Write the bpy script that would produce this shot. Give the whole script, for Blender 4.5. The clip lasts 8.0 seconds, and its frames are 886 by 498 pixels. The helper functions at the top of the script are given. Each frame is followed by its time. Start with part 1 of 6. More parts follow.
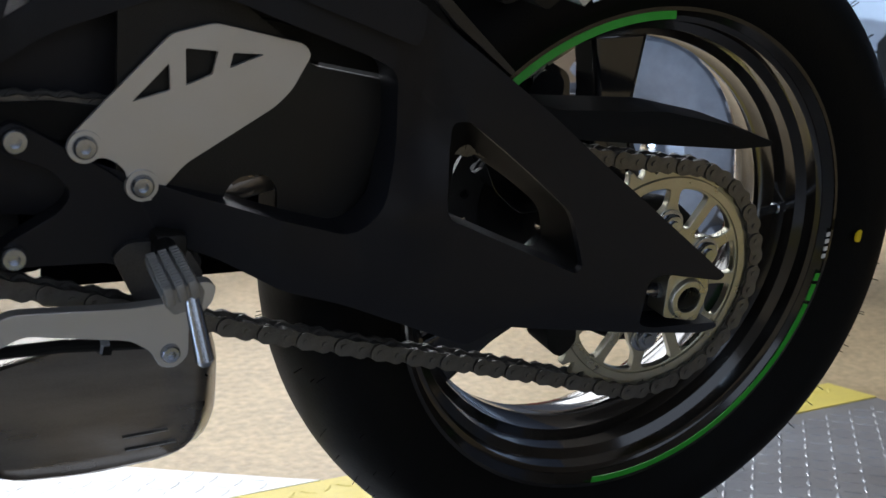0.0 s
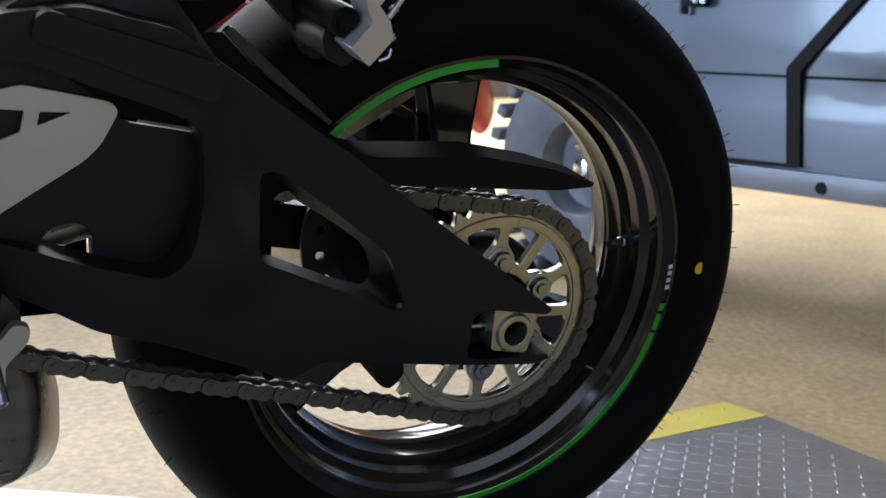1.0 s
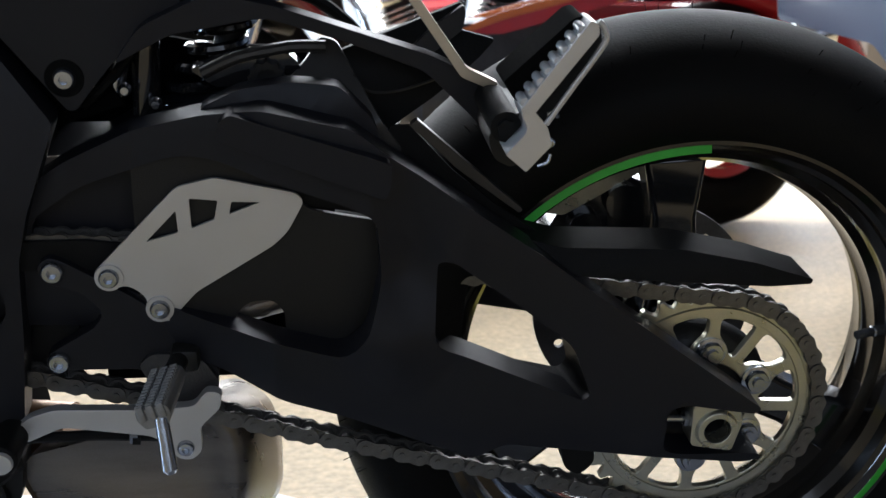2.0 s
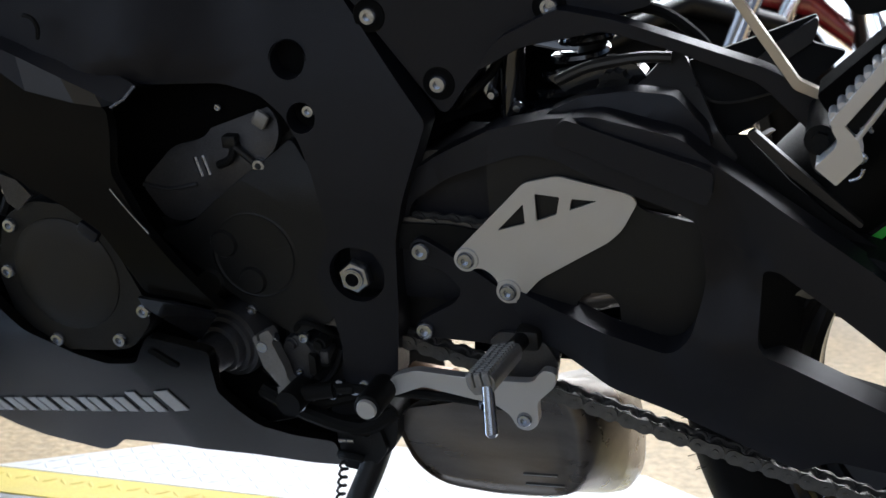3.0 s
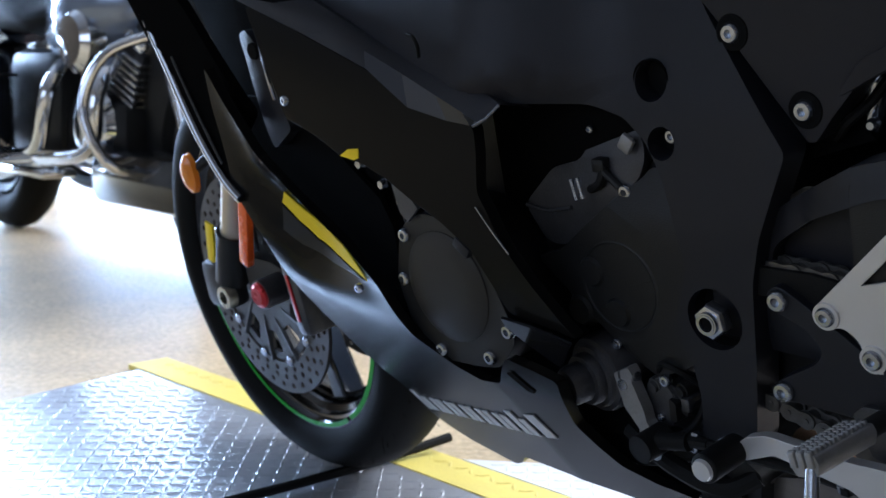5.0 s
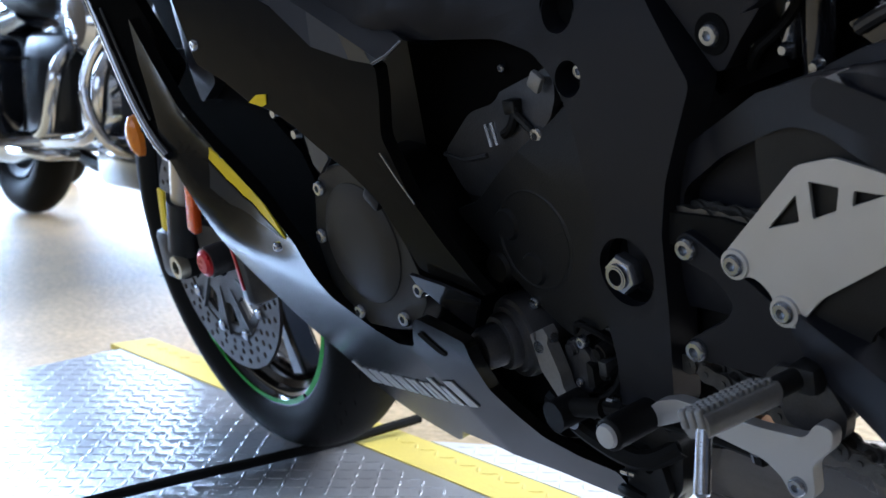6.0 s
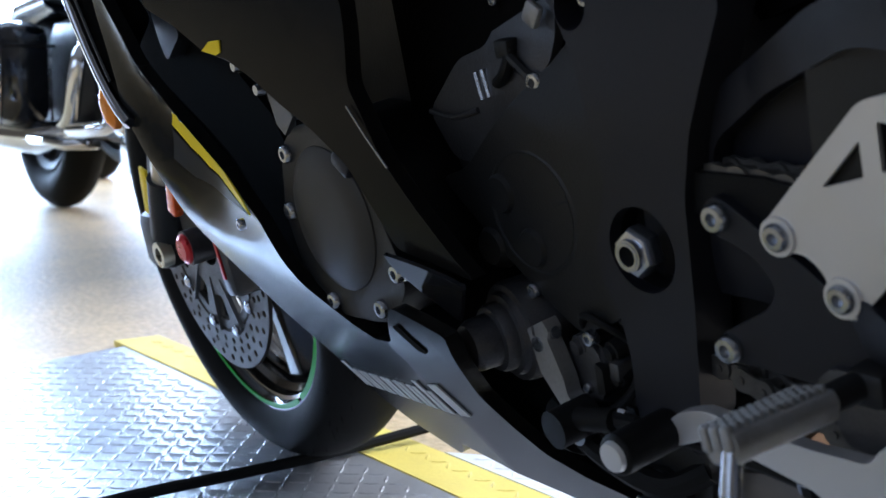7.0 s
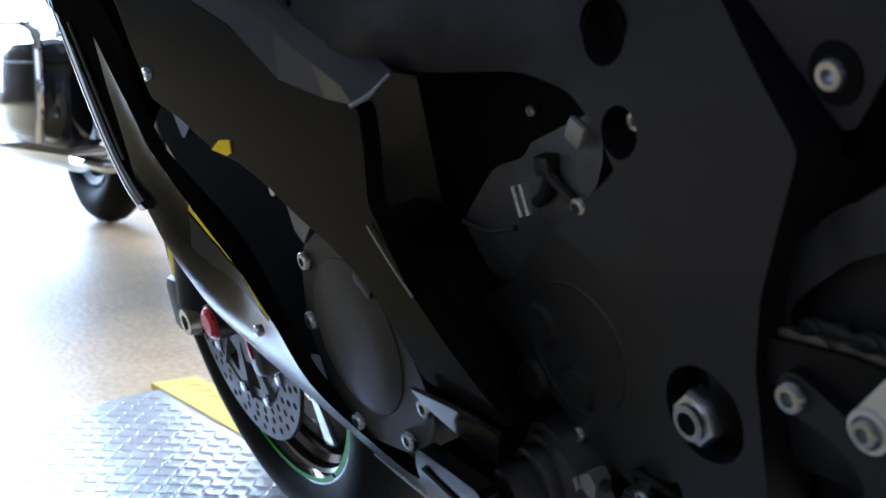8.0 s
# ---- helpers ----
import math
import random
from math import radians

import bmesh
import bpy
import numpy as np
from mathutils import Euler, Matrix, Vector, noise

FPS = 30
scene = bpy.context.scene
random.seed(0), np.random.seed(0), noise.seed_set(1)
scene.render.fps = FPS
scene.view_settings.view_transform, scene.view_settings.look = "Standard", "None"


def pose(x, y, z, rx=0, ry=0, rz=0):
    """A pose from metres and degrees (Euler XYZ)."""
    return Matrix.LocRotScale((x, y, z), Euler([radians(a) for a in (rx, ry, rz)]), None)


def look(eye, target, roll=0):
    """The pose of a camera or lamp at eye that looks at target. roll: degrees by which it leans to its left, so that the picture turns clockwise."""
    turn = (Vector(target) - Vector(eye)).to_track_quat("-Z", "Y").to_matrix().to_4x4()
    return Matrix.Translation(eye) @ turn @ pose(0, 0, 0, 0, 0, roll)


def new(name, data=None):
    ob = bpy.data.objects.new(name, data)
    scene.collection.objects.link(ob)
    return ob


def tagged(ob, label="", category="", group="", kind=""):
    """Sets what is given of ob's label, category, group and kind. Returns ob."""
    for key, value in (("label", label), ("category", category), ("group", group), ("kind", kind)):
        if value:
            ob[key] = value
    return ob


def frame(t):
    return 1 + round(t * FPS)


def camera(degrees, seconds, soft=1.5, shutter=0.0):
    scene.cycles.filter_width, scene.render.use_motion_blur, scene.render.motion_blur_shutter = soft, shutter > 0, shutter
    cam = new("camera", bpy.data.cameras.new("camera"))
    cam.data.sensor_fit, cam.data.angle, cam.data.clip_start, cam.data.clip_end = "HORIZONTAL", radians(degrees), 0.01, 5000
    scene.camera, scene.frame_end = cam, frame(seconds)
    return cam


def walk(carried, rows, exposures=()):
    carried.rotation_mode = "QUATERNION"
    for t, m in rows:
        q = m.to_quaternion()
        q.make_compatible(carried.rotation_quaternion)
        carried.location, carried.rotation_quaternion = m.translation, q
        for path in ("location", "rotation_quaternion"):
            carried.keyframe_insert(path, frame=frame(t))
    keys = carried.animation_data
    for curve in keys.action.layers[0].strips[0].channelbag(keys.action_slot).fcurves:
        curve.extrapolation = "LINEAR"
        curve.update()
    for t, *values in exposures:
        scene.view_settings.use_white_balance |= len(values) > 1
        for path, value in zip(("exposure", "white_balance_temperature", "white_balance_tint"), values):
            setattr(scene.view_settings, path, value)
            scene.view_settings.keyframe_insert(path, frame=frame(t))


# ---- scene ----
cam = camera(40.4, 8.0, 1.5)
cam.data.dof.use_dof, cam.data.dof.focus_distance, cam.data.dof.aperture_fstop = True, 0.98, 12.0
PATH = [
    (0, (-0.628, -0.965, 0.508), (0.278, 0.775, 0.122), 1.1),
    (0.5, (-0.582, -1.001, 0.499), (0.335, 0.736, 0.124), 1.1),
    (1, (-0.523, -1.069, 0.546), (0.381, 0.675, 0.17), 0.8),
    (1.2, (-0.488, -1.058, 0.555), (0.371, 0.708, 0.178), 0.4),
    (2.3, (-0.298, -1.139, 0.649), (-0.342, 0.814, 0.218), 0.1),
    (2.5, (-0.272, -1.155, 0.648), (-0.484, 0.787, 0.223), -0.1),
    (3, (-0.177, -1.156, 0.643), (-0.812, 0.695, 0.229), -0.6),
    (3.5, (-0.095, -1.105, 0.649), (-1.094, 0.578, 0.239), -1.4),
    (4, (-0.061, -1.07, 0.635), (-1.341, 0.415, 0.238), -1.7),
    (4.2, (-0.046, -1.043, 0.633), (-1.415, 0.361, 0.241), -1.7),
    (5.3, (0.002, -0.931, 0.641), (-1.51, 0.326, 0.273), -1.5),
    (5.5, (0.013, -0.903, 0.629), (-1.511, 0.339, 0.261), -1.5),
    (6, (0.011, -0.825, 0.581), (-1.546, 0.376, 0.215), -1.6),
    (6.5, (-0.033, -0.738, 0.539), (-1.612, 0.435, 0.177), -1.7),
    (7, (-0.092, -0.682, 0.528), (-1.705, 0.446, 0.172), -1.6),
    (7.5, (-0.139, -0.639, 0.549), (-1.782, 0.442, 0.188), -1.7),
    (8, (-0.171, -0.609, 0.598), (-1.831, 0.442, 0.225), -2.2),
]
EXPOSURES = [(0.0, -0.41, 5750, 10), (1.2, -0.34, 5700, 10), (2.5, -0.16, 5700, 10), (3.5, -0.02, 5550, 12), (4.0, 0.02, 5300, 14), (5.5, 0.14, 5300, 12), (6.5, 0.14, 5300, 12), (8.0, 0.02, 5500, 12)]
walk(cam, [(t, look(eye, target, roll)) for t, eye, target, roll in PATH], EXPOSURES)

# ---------------------------------------------------------------- world and light
world = bpy.data.worlds.new("world")
scene.world = world
world.use_nodes = True
wn = world.node_tree.nodes
sky = wn.new("ShaderNodeTexSky")
sky.sky_type, sky.sun_disc = "NISHITA", False
sky.sun_elevation, sky.sun_rotation = radians(40), radians(200)
wn["Background"].inputs[1].default_value = 0.12
world.node_tree.links.new(sky.outputs[0], wn["Background"].inputs[0])


def area_lamp(name, eye, target, size_x, size_y, watts, colour):
    lamp = bpy.data.lights.new(name, "AREA")
    lamp.shape, lamp.size, lamp.size_y, lamp.energy, lamp.color = "RECTANGLE", size_x, size_y, watts, colour
    ob = new(name, lamp)
    ob.matrix_world = look(eye, target)
    return ob


area_lamp("daylight_back_door", (-1.2, 6.4, 1.7), (-1.2, 0, 0.6), 9.0, 2.8, 850, (1.0, 0.95, 0.86))
area_lamp("daylight_front_door", (-9.4, 1.4, 1.7), (0, 0.9, 0.4), 5.6, 2.8, 1450, (0.66, 0.82, 1.0))
# Added overhead fill below the closed ceiling; no skylight is known.
area_lamp("ceiling_fill", (0.9, 4.9, 4.15), (0.9, 4.9, 0), 6.2, 2.4, 850, (1.0, 0.97, 0.92))
# Added fill from the camera's side; no window is known there.
area_lamp("camera_side_fill", (-0.8, -4.4, 1.7), (-0.8, 0, 0.9), 5.0, 1.6, 12, (0.55, 0.72, 1.0))


# ---------------------------------------------------------------- materials
def material(name, colour, rough=0.5, metal=0.0, second=None, scale=30.0, bump=0.15, fine=300.0, spread=0.5, coat=0.0,
             detail=6.0, shine=0.5, grain_mix=0.35, rough_spread=0.12, bump_distance=0.001, stretch=None):
    """A surface with variation at two scales: broad mottling and fine grain."""
    m = bpy.data.materials.new(name)
    m.use_nodes = True
    nt = m.node_tree
    n, link = nt.nodes, nt.links.new
    bsdf = n["Principled BSDF"]
    tex = n.new("ShaderNodeTexCoord")
    mapping = n.new("ShaderNodeMapping")
    if stretch:
        mapping.inputs["Scale"].default_value = stretch
    link(tex.outputs["Object"], mapping.inputs[0])
    broad, grain = n.new("ShaderNodeTexNoise"), n.new("ShaderNodeTexNoise")
    broad.inputs["Scale"].default_value, broad.inputs["Detail"].default_value = scale, detail
    grain.inputs["Scale"].default_value, grain.inputs["Detail"].default_value = fine, 3.0
    link(mapping.outputs[0], broad.inputs["Vector"])
    link(mapping.outputs[0], grain.inputs["Vector"])
    ramp = n.new("ShaderNodeValToRGB")
    c2 = second or tuple(c * 0.7 for c in colour)
    ramp.color_ramp.elements[0].position, ramp.color_ramp.elements[1].position = 0.5 - spread / 2, 0.5 + spread / 2
    ramp.color_ramp.elements[0].color, ramp.color_ramp.elements[1].color = (*c2, 1), (*colour, 1)
    mix = n.new("ShaderNodeMath")
    mix.operation = "MULTIPLY_ADD"
    mix.inputs[1].default_value = grain_mix
    link(grain.outputs["Fac"], mix.inputs[0])
    add = n.new("ShaderNodeMath")
    add.operation = "MULTIPLY"
    add.inputs[1].default_value = 1 - grain_mix
    link(broad.outputs["Fac"], add.inputs[0])
    link(add.outputs[0], mix.inputs[2])
    link(mix.outputs[0], ramp.inputs[0])
    link(ramp.outputs[0], bsdf.inputs["Base Color"])
    rr = n.new("ShaderNodeMapRange")
    rr.inputs["To Min"].default_value, rr.inputs["To Max"].default_value = max(0.02, rough - rough_spread), min(1, rough + rough_spread)
    link(broad.outputs["Fac"], rr.inputs["Value"])
    link(rr.outputs[0], bsdf.inputs["Roughness"])
    bsdf.inputs["Metallic"].default_value = metal
    bsdf.inputs["Specular IOR Level"].default_value = shine
    bsdf.inputs["Coat Weight"].default_value = coat
    bsdf.inputs["Coat Roughness"].default_value = 0.08
    if bump:
        b = n.new("ShaderNodeBump")
        b.inputs["Strength"].default_value, b.inputs["Distance"].default_value = bump, bump_distance
        link(grain.outputs["Fac"], b.inputs["Height"])
        link(b.outputs[0], bsdf.inputs["Normal"])
    return m


SATIN = material("black_powder_coat", (0.0115, 0.0119, 0.0155), 0.42, 0.0, (0.009, 0.0093, 0.0122), 14, 0.25, 1400, shine=0.22)
LEDGE_SATIN = material("satin_ledge_plastic", (0.012, 0.0125, 0.016), 0.38, 0.0, (0.0095, 0.0098, 0.0125), 14, 0.2, 1400, shine=0.55)
MATT = material("matt_black_plastic", (0.007, 0.007, 0.007), 0.6, 0.0, (0.005, 0.005, 0.005), 20, 0.3, 900, shine=0.12)
ENGINE = material("black_engine_paint", (0.0075, 0.0075, 0.0075), 0.48, 0.0, (0.006, 0.006, 0.006), 25, 0.3, 700, shine=0.3)
CASTING = material("dark_grey_casting", (0.085, 0.085, 0.09), 0.4, 0.6, (0.032, 0.032, 0.035), 24, 0.35, 600)
FAIRING = material("flat_spark_black_paint", (0.0062, 0.0059, 0.0055), 0.22, 0.0, (0.005, 0.0048, 0.0045), 6, 0.04, 1800, shine=0.1, rough_spread=0.05)
GLOSS = material("gloss_black_paint", (0.01, 0.01, 0.011), 0.12, 0.0, (0.008, 0.008, 0.009), 6, 0.02, 900, coat=0.6, rough_spread=0.05)
RUBBER = material("tyre_rubber", (0.0065, 0.0063, 0.006), 0.62, 0.0, (0.0048, 0.0047, 0.0045), 16, 0.3, 500, shine=0.06)
SILVER = material("bead_blasted_aluminium", (0.6, 0.595, 0.59), 0.42, 0.7, (0.54, 0.535, 0.53), 25, 0.15, 1500)
STEEL = material("zinc_plated_steel", (0.46, 0.48, 0.52), 0.2, 0.95, (0.3, 0.315, 0.34), 60, 0.1, 900)
NUT_STEEL = material("dull_nut_steel", (0.5, 0.515, 0.56), 0.2, 0.95, (0.32, 0.33, 0.36), 90, 0.15, 900)
CHROME = material("polished_chrome", (0.75, 0.76, 0.78), 0.08, 1.0, (0.65, 0.66, 0.68), 12, 0.0, 500, rough_spread=0.05)
CHAIN = material("oiled_chain_steel", (0.19, 0.182, 0.168), 0.42, 0.8, (0.08, 0.076, 0.069), 90, 0.25, 900)
PEGMETAL = material("worn_cast_aluminium", (0.3, 0.295, 0.29), 0.5, 0.6, (0.2, 0.195, 0.19), 60, 0.3, 500)
GOLD = material("pale_gold_anodised_steel", (0.58, 0.56, 0.45), 0.3, 0.9, (0.42, 0.405, 0.32), 40, 0.12, 900)
RIM = material("gloss_black_rim", (0.022, 0.019, 0.016), 0.13, 0.5, (0.016, 0.014, 0.012), 10, 0.0, 500, coat=0.5, rough_spread=0.03)
# Brownish base stands for the yellow stripe's reflection on the cover.
DOME = material("matt_black_with_gold_reflection", (0.017, 0.0155, 0.013), 0.46, 0.0, (0.013, 0.012, 0.010), 14, 0.2, 1400, shine=0.3)
TITAN = material("brushed_titanium", (0.25, 0.225, 0.195), 0.3, 0.9, (0.12, 0.105, 0.09), 9, 0.15, 700, stretch=(1, 6, 6))
GREEN = material("green_rim_stripe", (0.05, 0.42, 0.03), 0.4, 0.0, (0.035, 0.34, 0.02), 50, 0.05)
YELLOW = material("yellow_decal_and_reflection", (0.82, 0.62, 0.01), 0.6, 0.0, (0.74, 0.55, 0.008), 40, 0.05, shine=0.2)
LINE_YELLOW = material("worn_yellow_floor_paint", (0.88, 0.72, 0.14), 0.5, 0.0, (0.72, 0.57, 0.12), 12, 0.3, 180)
DECAL = material("grey_decal", (0.5, 0.5, 0.5), 0.45, 0.0, (0.38, 0.38, 0.38), 40, 0.05)
WHITE = material("white_print", (0.75, 0.75, 0.73), 0.5, 0.0, (0.68, 0.68, 0.66), 40, 0.05)
RED = material("red_anodised", (0.45, 0.02, 0.025), 0.3, 0.5, (0.35, 0.015, 0.02), 40, 0.05)
ORANGE = material("orange_reflector", (0.85, 0.13, 0.01), 0.25, 0.0, (0.75, 0.1, 0.008), 60, 0.1)
AMBER = material("amber_lens", (0.8, 0.26, 0.02), 0.12, 0.0, (0.7, 0.2, 0.015), 40, 0.1)
PALE = material("raw_tan_aluminium", (0.55, 0.49, 0.4), 0.35, 0.7, (0.46, 0.41, 0.33), 30, 0.15, 900)
DISC = material("drilled_brake_steel", (0.04, 0.034, 0.029), 0.5, 0.6, (0.022, 0.019, 0.016), 22, 0.15, 800, shine=0.3)
# Near-black that stands for shade in gaps; also the peg's rubber pad.
DULL_BLACK = material("dull_black_shade_and_rubber", (0.0035, 0.0034, 0.0033), 0.95, 0.0, (0.0025, 0.0024, 0.0023), 40, 0.4, 400, shine=0.03)
# Near-black that stands for the shade inside holes, slots and recesses.
HOLE_SHADE = material("hole_shade_black", (0.004, 0.004, 0.004), 0.9, 0.0, (0.003, 0.003, 0.003), 20, 0.0, shine=0.1)
CONCRETE = material("sealed_concrete", (0.68, 0.52, 0.30), 0.5, 0.0, (0.45, 0.335, 0.185), 7.0, 0.5, 75, 0.26, 0.0, 12.0, grain_mix=0.6, bump_distance=0.004)
PLATE = material("grey_checker_plate", (0.54, 0.55, 0.58), 0.33, 0.6, (0.36, 0.365, 0.385), 9, 0.2, 250)
# Chrome for a gloss black lip, to put in its bright reflections.
LIP_SHINE = material("lip_reflection_chrome", (0.3, 0.3, 0.31), 0.09, 1.0, (0.24, 0.24, 0.25), 12, 0.0, 500, rough_spread=0.03)
# Lighter copy of the black plastic, for the hugger's lit faces.
HUGGER_LIT = material("lit_moulded_plastic", (0.028, 0.026, 0.024), 0.38, 0.0, (0.018, 0.017, 0.016), 20, 0.2, 900, shine=0.5)
ALU_PLATE = material("bright_aluminium_plate", (0.85, 0.85, 0.84), 0.5, 0.15, (0.74, 0.74, 0.73), 9, 0.2, 250)
WALL = material("brown_wall_paint", (0.1, 0.083, 0.065), 0.7, 0.0, (0.085, 0.07, 0.055), 2.0, 0.15, 200)
CEILING = material("grey_ceiling", (0.16, 0.16, 0.17), 0.8, 0.0, (0.13, 0.13, 0.14), 2.0, 0.1, 150)
BLUEGREY = material("blue_grey_vehicle_paint", (0.062, 0.074, 0.108), 0.34, 0.1, (0.055, 0.066, 0.096), 3, 0.03, 700, coat=0.4)
INNER = material("moulded_inner_plastic", (0.0115, 0.0112, 0.011), 0.45, 0.0, (0.008, 0.0078, 0.0076), 20, 0.3, 900, shine=0.3)
# Silver blue stands for bright reflections on the dark cruiser's tank.
TANK_SHEEN = material("tank_reflection_silver", (0.2, 0.24, 0.32), 0.2, 0.5, (0.17, 0.205, 0.28), 6, 0.02, coat=0.6)
RED_PAINT = material("red_motorcycle_paint", (0.5, 0.02, 0.02), 0.2, 0.1, (0.4, 0.015, 0.015), 6, 0.02, coat=0.6)
ORANGE_PAINT = material("orange_motorcycle_paint", (0.75, 0.2, 0.03), 0.2, 0.1, (0.65, 0.15, 0.02), 6, 0.02, coat=0.6)
BLUE_PAINT = material("blue_black_tank_paint", (0.012, 0.015, 0.022), 0.12, 0.2, (0.009, 0.011, 0.017), 6, 0.02, coat=0.8)
# Lighter, bluish rubber with the daylight on the tyre put into its colour.
LIT_RUBBER = material("lit_off_road_rubber", (0.17, 0.18, 0.21), 0.75, 0.0, (0.10, 0.107, 0.125), 30, 0.4, 300, shine=0.2)
DARK_RED = material("dark_red_motorcycle_paint", (0.16, 0.012, 0.016), 0.2, 0.1, (0.12, 0.01, 0.012), 6, 0.02, coat=0.6)
GREY_PAINT = material("grey_wheel_paint", (0.2, 0.21, 0.24), 0.35, 0.5, (0.15, 0.16, 0.18), 20, 0.1)


def glow(name, colour, strength):
    m = bpy.data.materials.new(name)
    m.use_nodes = True
    n = m.node_tree.nodes
    n.remove(n["Principled BSDF"])
    e = n.new("ShaderNodeEmission")
    e.inputs[0].default_value, e.inputs[1].default_value = (*colour, 1), strength
    m.node_tree.links.new(e.outputs[0], n["Material Output"].inputs[0])
    return m


OUTSIDE = glow("bright_daylight_outside", (0.93, 0.96, 1.0), 1.4)


# ---------------------------------------------------------------- mesh helpers
def part(name, bm, mat, parent=None, label="", bevel=0.0, smooth=0.6, at=None):
    """Link a bmesh as one mesh object under a thing or a part."""
    bmesh.ops.remove_doubles(bm, verts=bm.verts, dist=1e-6)
    bmesh.ops.recalc_face_normals(bm, faces=bm.faces)
    for f in bm.faces:
        f.smooth = True
    for e in bm.edges:
        e.smooth = len(e.link_faces) == 2 and e.calc_face_angle(0) < smooth
    me = bpy.data.meshes.new(name)
    bm.to_mesh(me)
    bm.free()
    me.materials.append(mat)
    ob = new(name, me)
    if parent:
        ob.parent = parent
    if at is not None:
        ob.matrix_basis = at
    if label:
        ob["label"] = label
    if bevel:
        mod = ob.modifiers.new("worn_edges", "BEVEL")
        mod.width, mod.segments, mod.limit_method, mod.angle_limit = bevel, 2, "ANGLE", radians(35)
        mod.harden_normals = False
    return ob


def again(ob, m, parent=None):
    """Another object on the same mesh."""
    o = bpy.data.objects.new(ob.name.split(".")[0], ob.data)
    scene.collection.objects.link(o)
    o.parent = parent or ob.parent
    o.matrix_basis = m
    return o


def thing(name, m, label, category, group="", kind=""):
    return tagged_at(tagged(new(name), label, category, group, kind), m)


def tagged_at(ob, m):
    ob.matrix_world = m
    return ob


def fill(bm, outline, holes=()):
    edges = []
    for loop in (outline, *holes):
        vs = [bm.verts.new((x, 0, z)) for x, z in loop]
        edges += [bm.edges.new((vs[i], vs[(i + 1) % len(vs)])) for i in range(len(vs))]
    bmesh.ops.triangle_fill(bm, edges=edges, use_beauty=True, use_dissolve=False, normal=(0, -1, 0))


def thicken(bm, dy):
    r = bmesh.ops.extrude_face_region(bm, geom=list(bm.faces))
    bmesh.ops.translate(bm, verts=[v for v in r["geom"] if isinstance(v, bmesh.types.BMVert)], vec=(0, dy, 0))


def rounded(outline, r, n=3):
    """Round the corners of an outline."""
    out = []
    k = len(outline)
    for i in range(k):
        a, b, c = (Vector(outline[j % k]) for j in (i - 1, i, i + 1))
        u, w = a - b, c - b
        d = min(r, u.length * 0.45, w.length * 0.45)
        p, q = b + u.normalized() * d, b + w.normalized() * d
        for j in range(n + 1):
            t = j / n
            out.append(tuple((1 - t) ** 2 * p + 2 * t * (1 - t) * b + t * t * q))
    return out


def prism(outline, y0, y1, holes=(), r=0.0, rh=0.0):
    bm = bmesh.new()
    fill(bm, rounded(outline, r) if r else outline, [rounded(h, rh) if rh else h for h in holes])
    bmesh.ops.translate(bm, verts=bm.verts, vec=(0, y0, 0))
    thicken(bm, y1 - y0)
    return bm


def panel(outline, depth, thick, holes=(), r=0.0, step=0.015, rh=0.0):
    """A curved sheet: an outline in the side view, with its depth as a function of x and z."""
    bm = bmesh.new()
    fill(bm, rounded(outline, r) if r else outline, [rounded(h, rh) if rh else h for h in holes])
    xs, zs = [p[0] for p in outline], [p[1] for p in outline]
    for lo, hi, axis in ((min(xs), max(xs), 0), (min(zs), max(zs), 2)):
        c = lo + step
        while c < hi:
            co, no = [0, 0, 0], [0, 0, 0]
            co[axis], no[axis] = c, 1
            bmesh.ops.bisect_plane(bm, geom=list(bm.verts) + list(bm.edges) + list(bm.faces), plane_co=co, plane_no=no)
            c += step
    for v in bm.verts:
        v.co.y = depth(v.co.x, v.co.z)
    thicken(bm, thick)
    return bm


def circle(x, z, r, n=24, squash=1.0, turn=0.0):
    return [(x + r * math.cos(2 * math.pi * i / n + turn), z + squash * r * math.sin(2 * math.pi * i / n + turn)) for i in range(n)]


def lathe(profile, n=48, closed=False, bm=None, shape=None):
    """Turn (radius, y) pairs round the y axis."""
    bm = bm or bmesh.new()
    rings = []
    for k, (r, y) in enumerate(profile):
        if r < 1e-6:
            rings.append([bm.verts.new((0, y, 0))])
            continue
        ring = []
        for i in range(n):
            a = 2 * math.pi * i / n
            f = shape(k, a) if shape else 1
            ring.append(bm.verts.new((r * f * math.cos(a), y, r * f * math.sin(a))))
        rings.append(ring)
    pairs = list(zip(rings, rings[1:])) + ([(rings[-1], rings[0])] if closed else [])
    for p, q in pairs:
        for i in range(n):
            j = (i + 1) % n
            vs = [p[i % len(p)], p[j % len(p)], q[j % len(q)], q[i % len(q)]]
            vs = list(dict.fromkeys(vs))
            if len(vs) > 2:
                bm.faces.new(vs)
    return bm


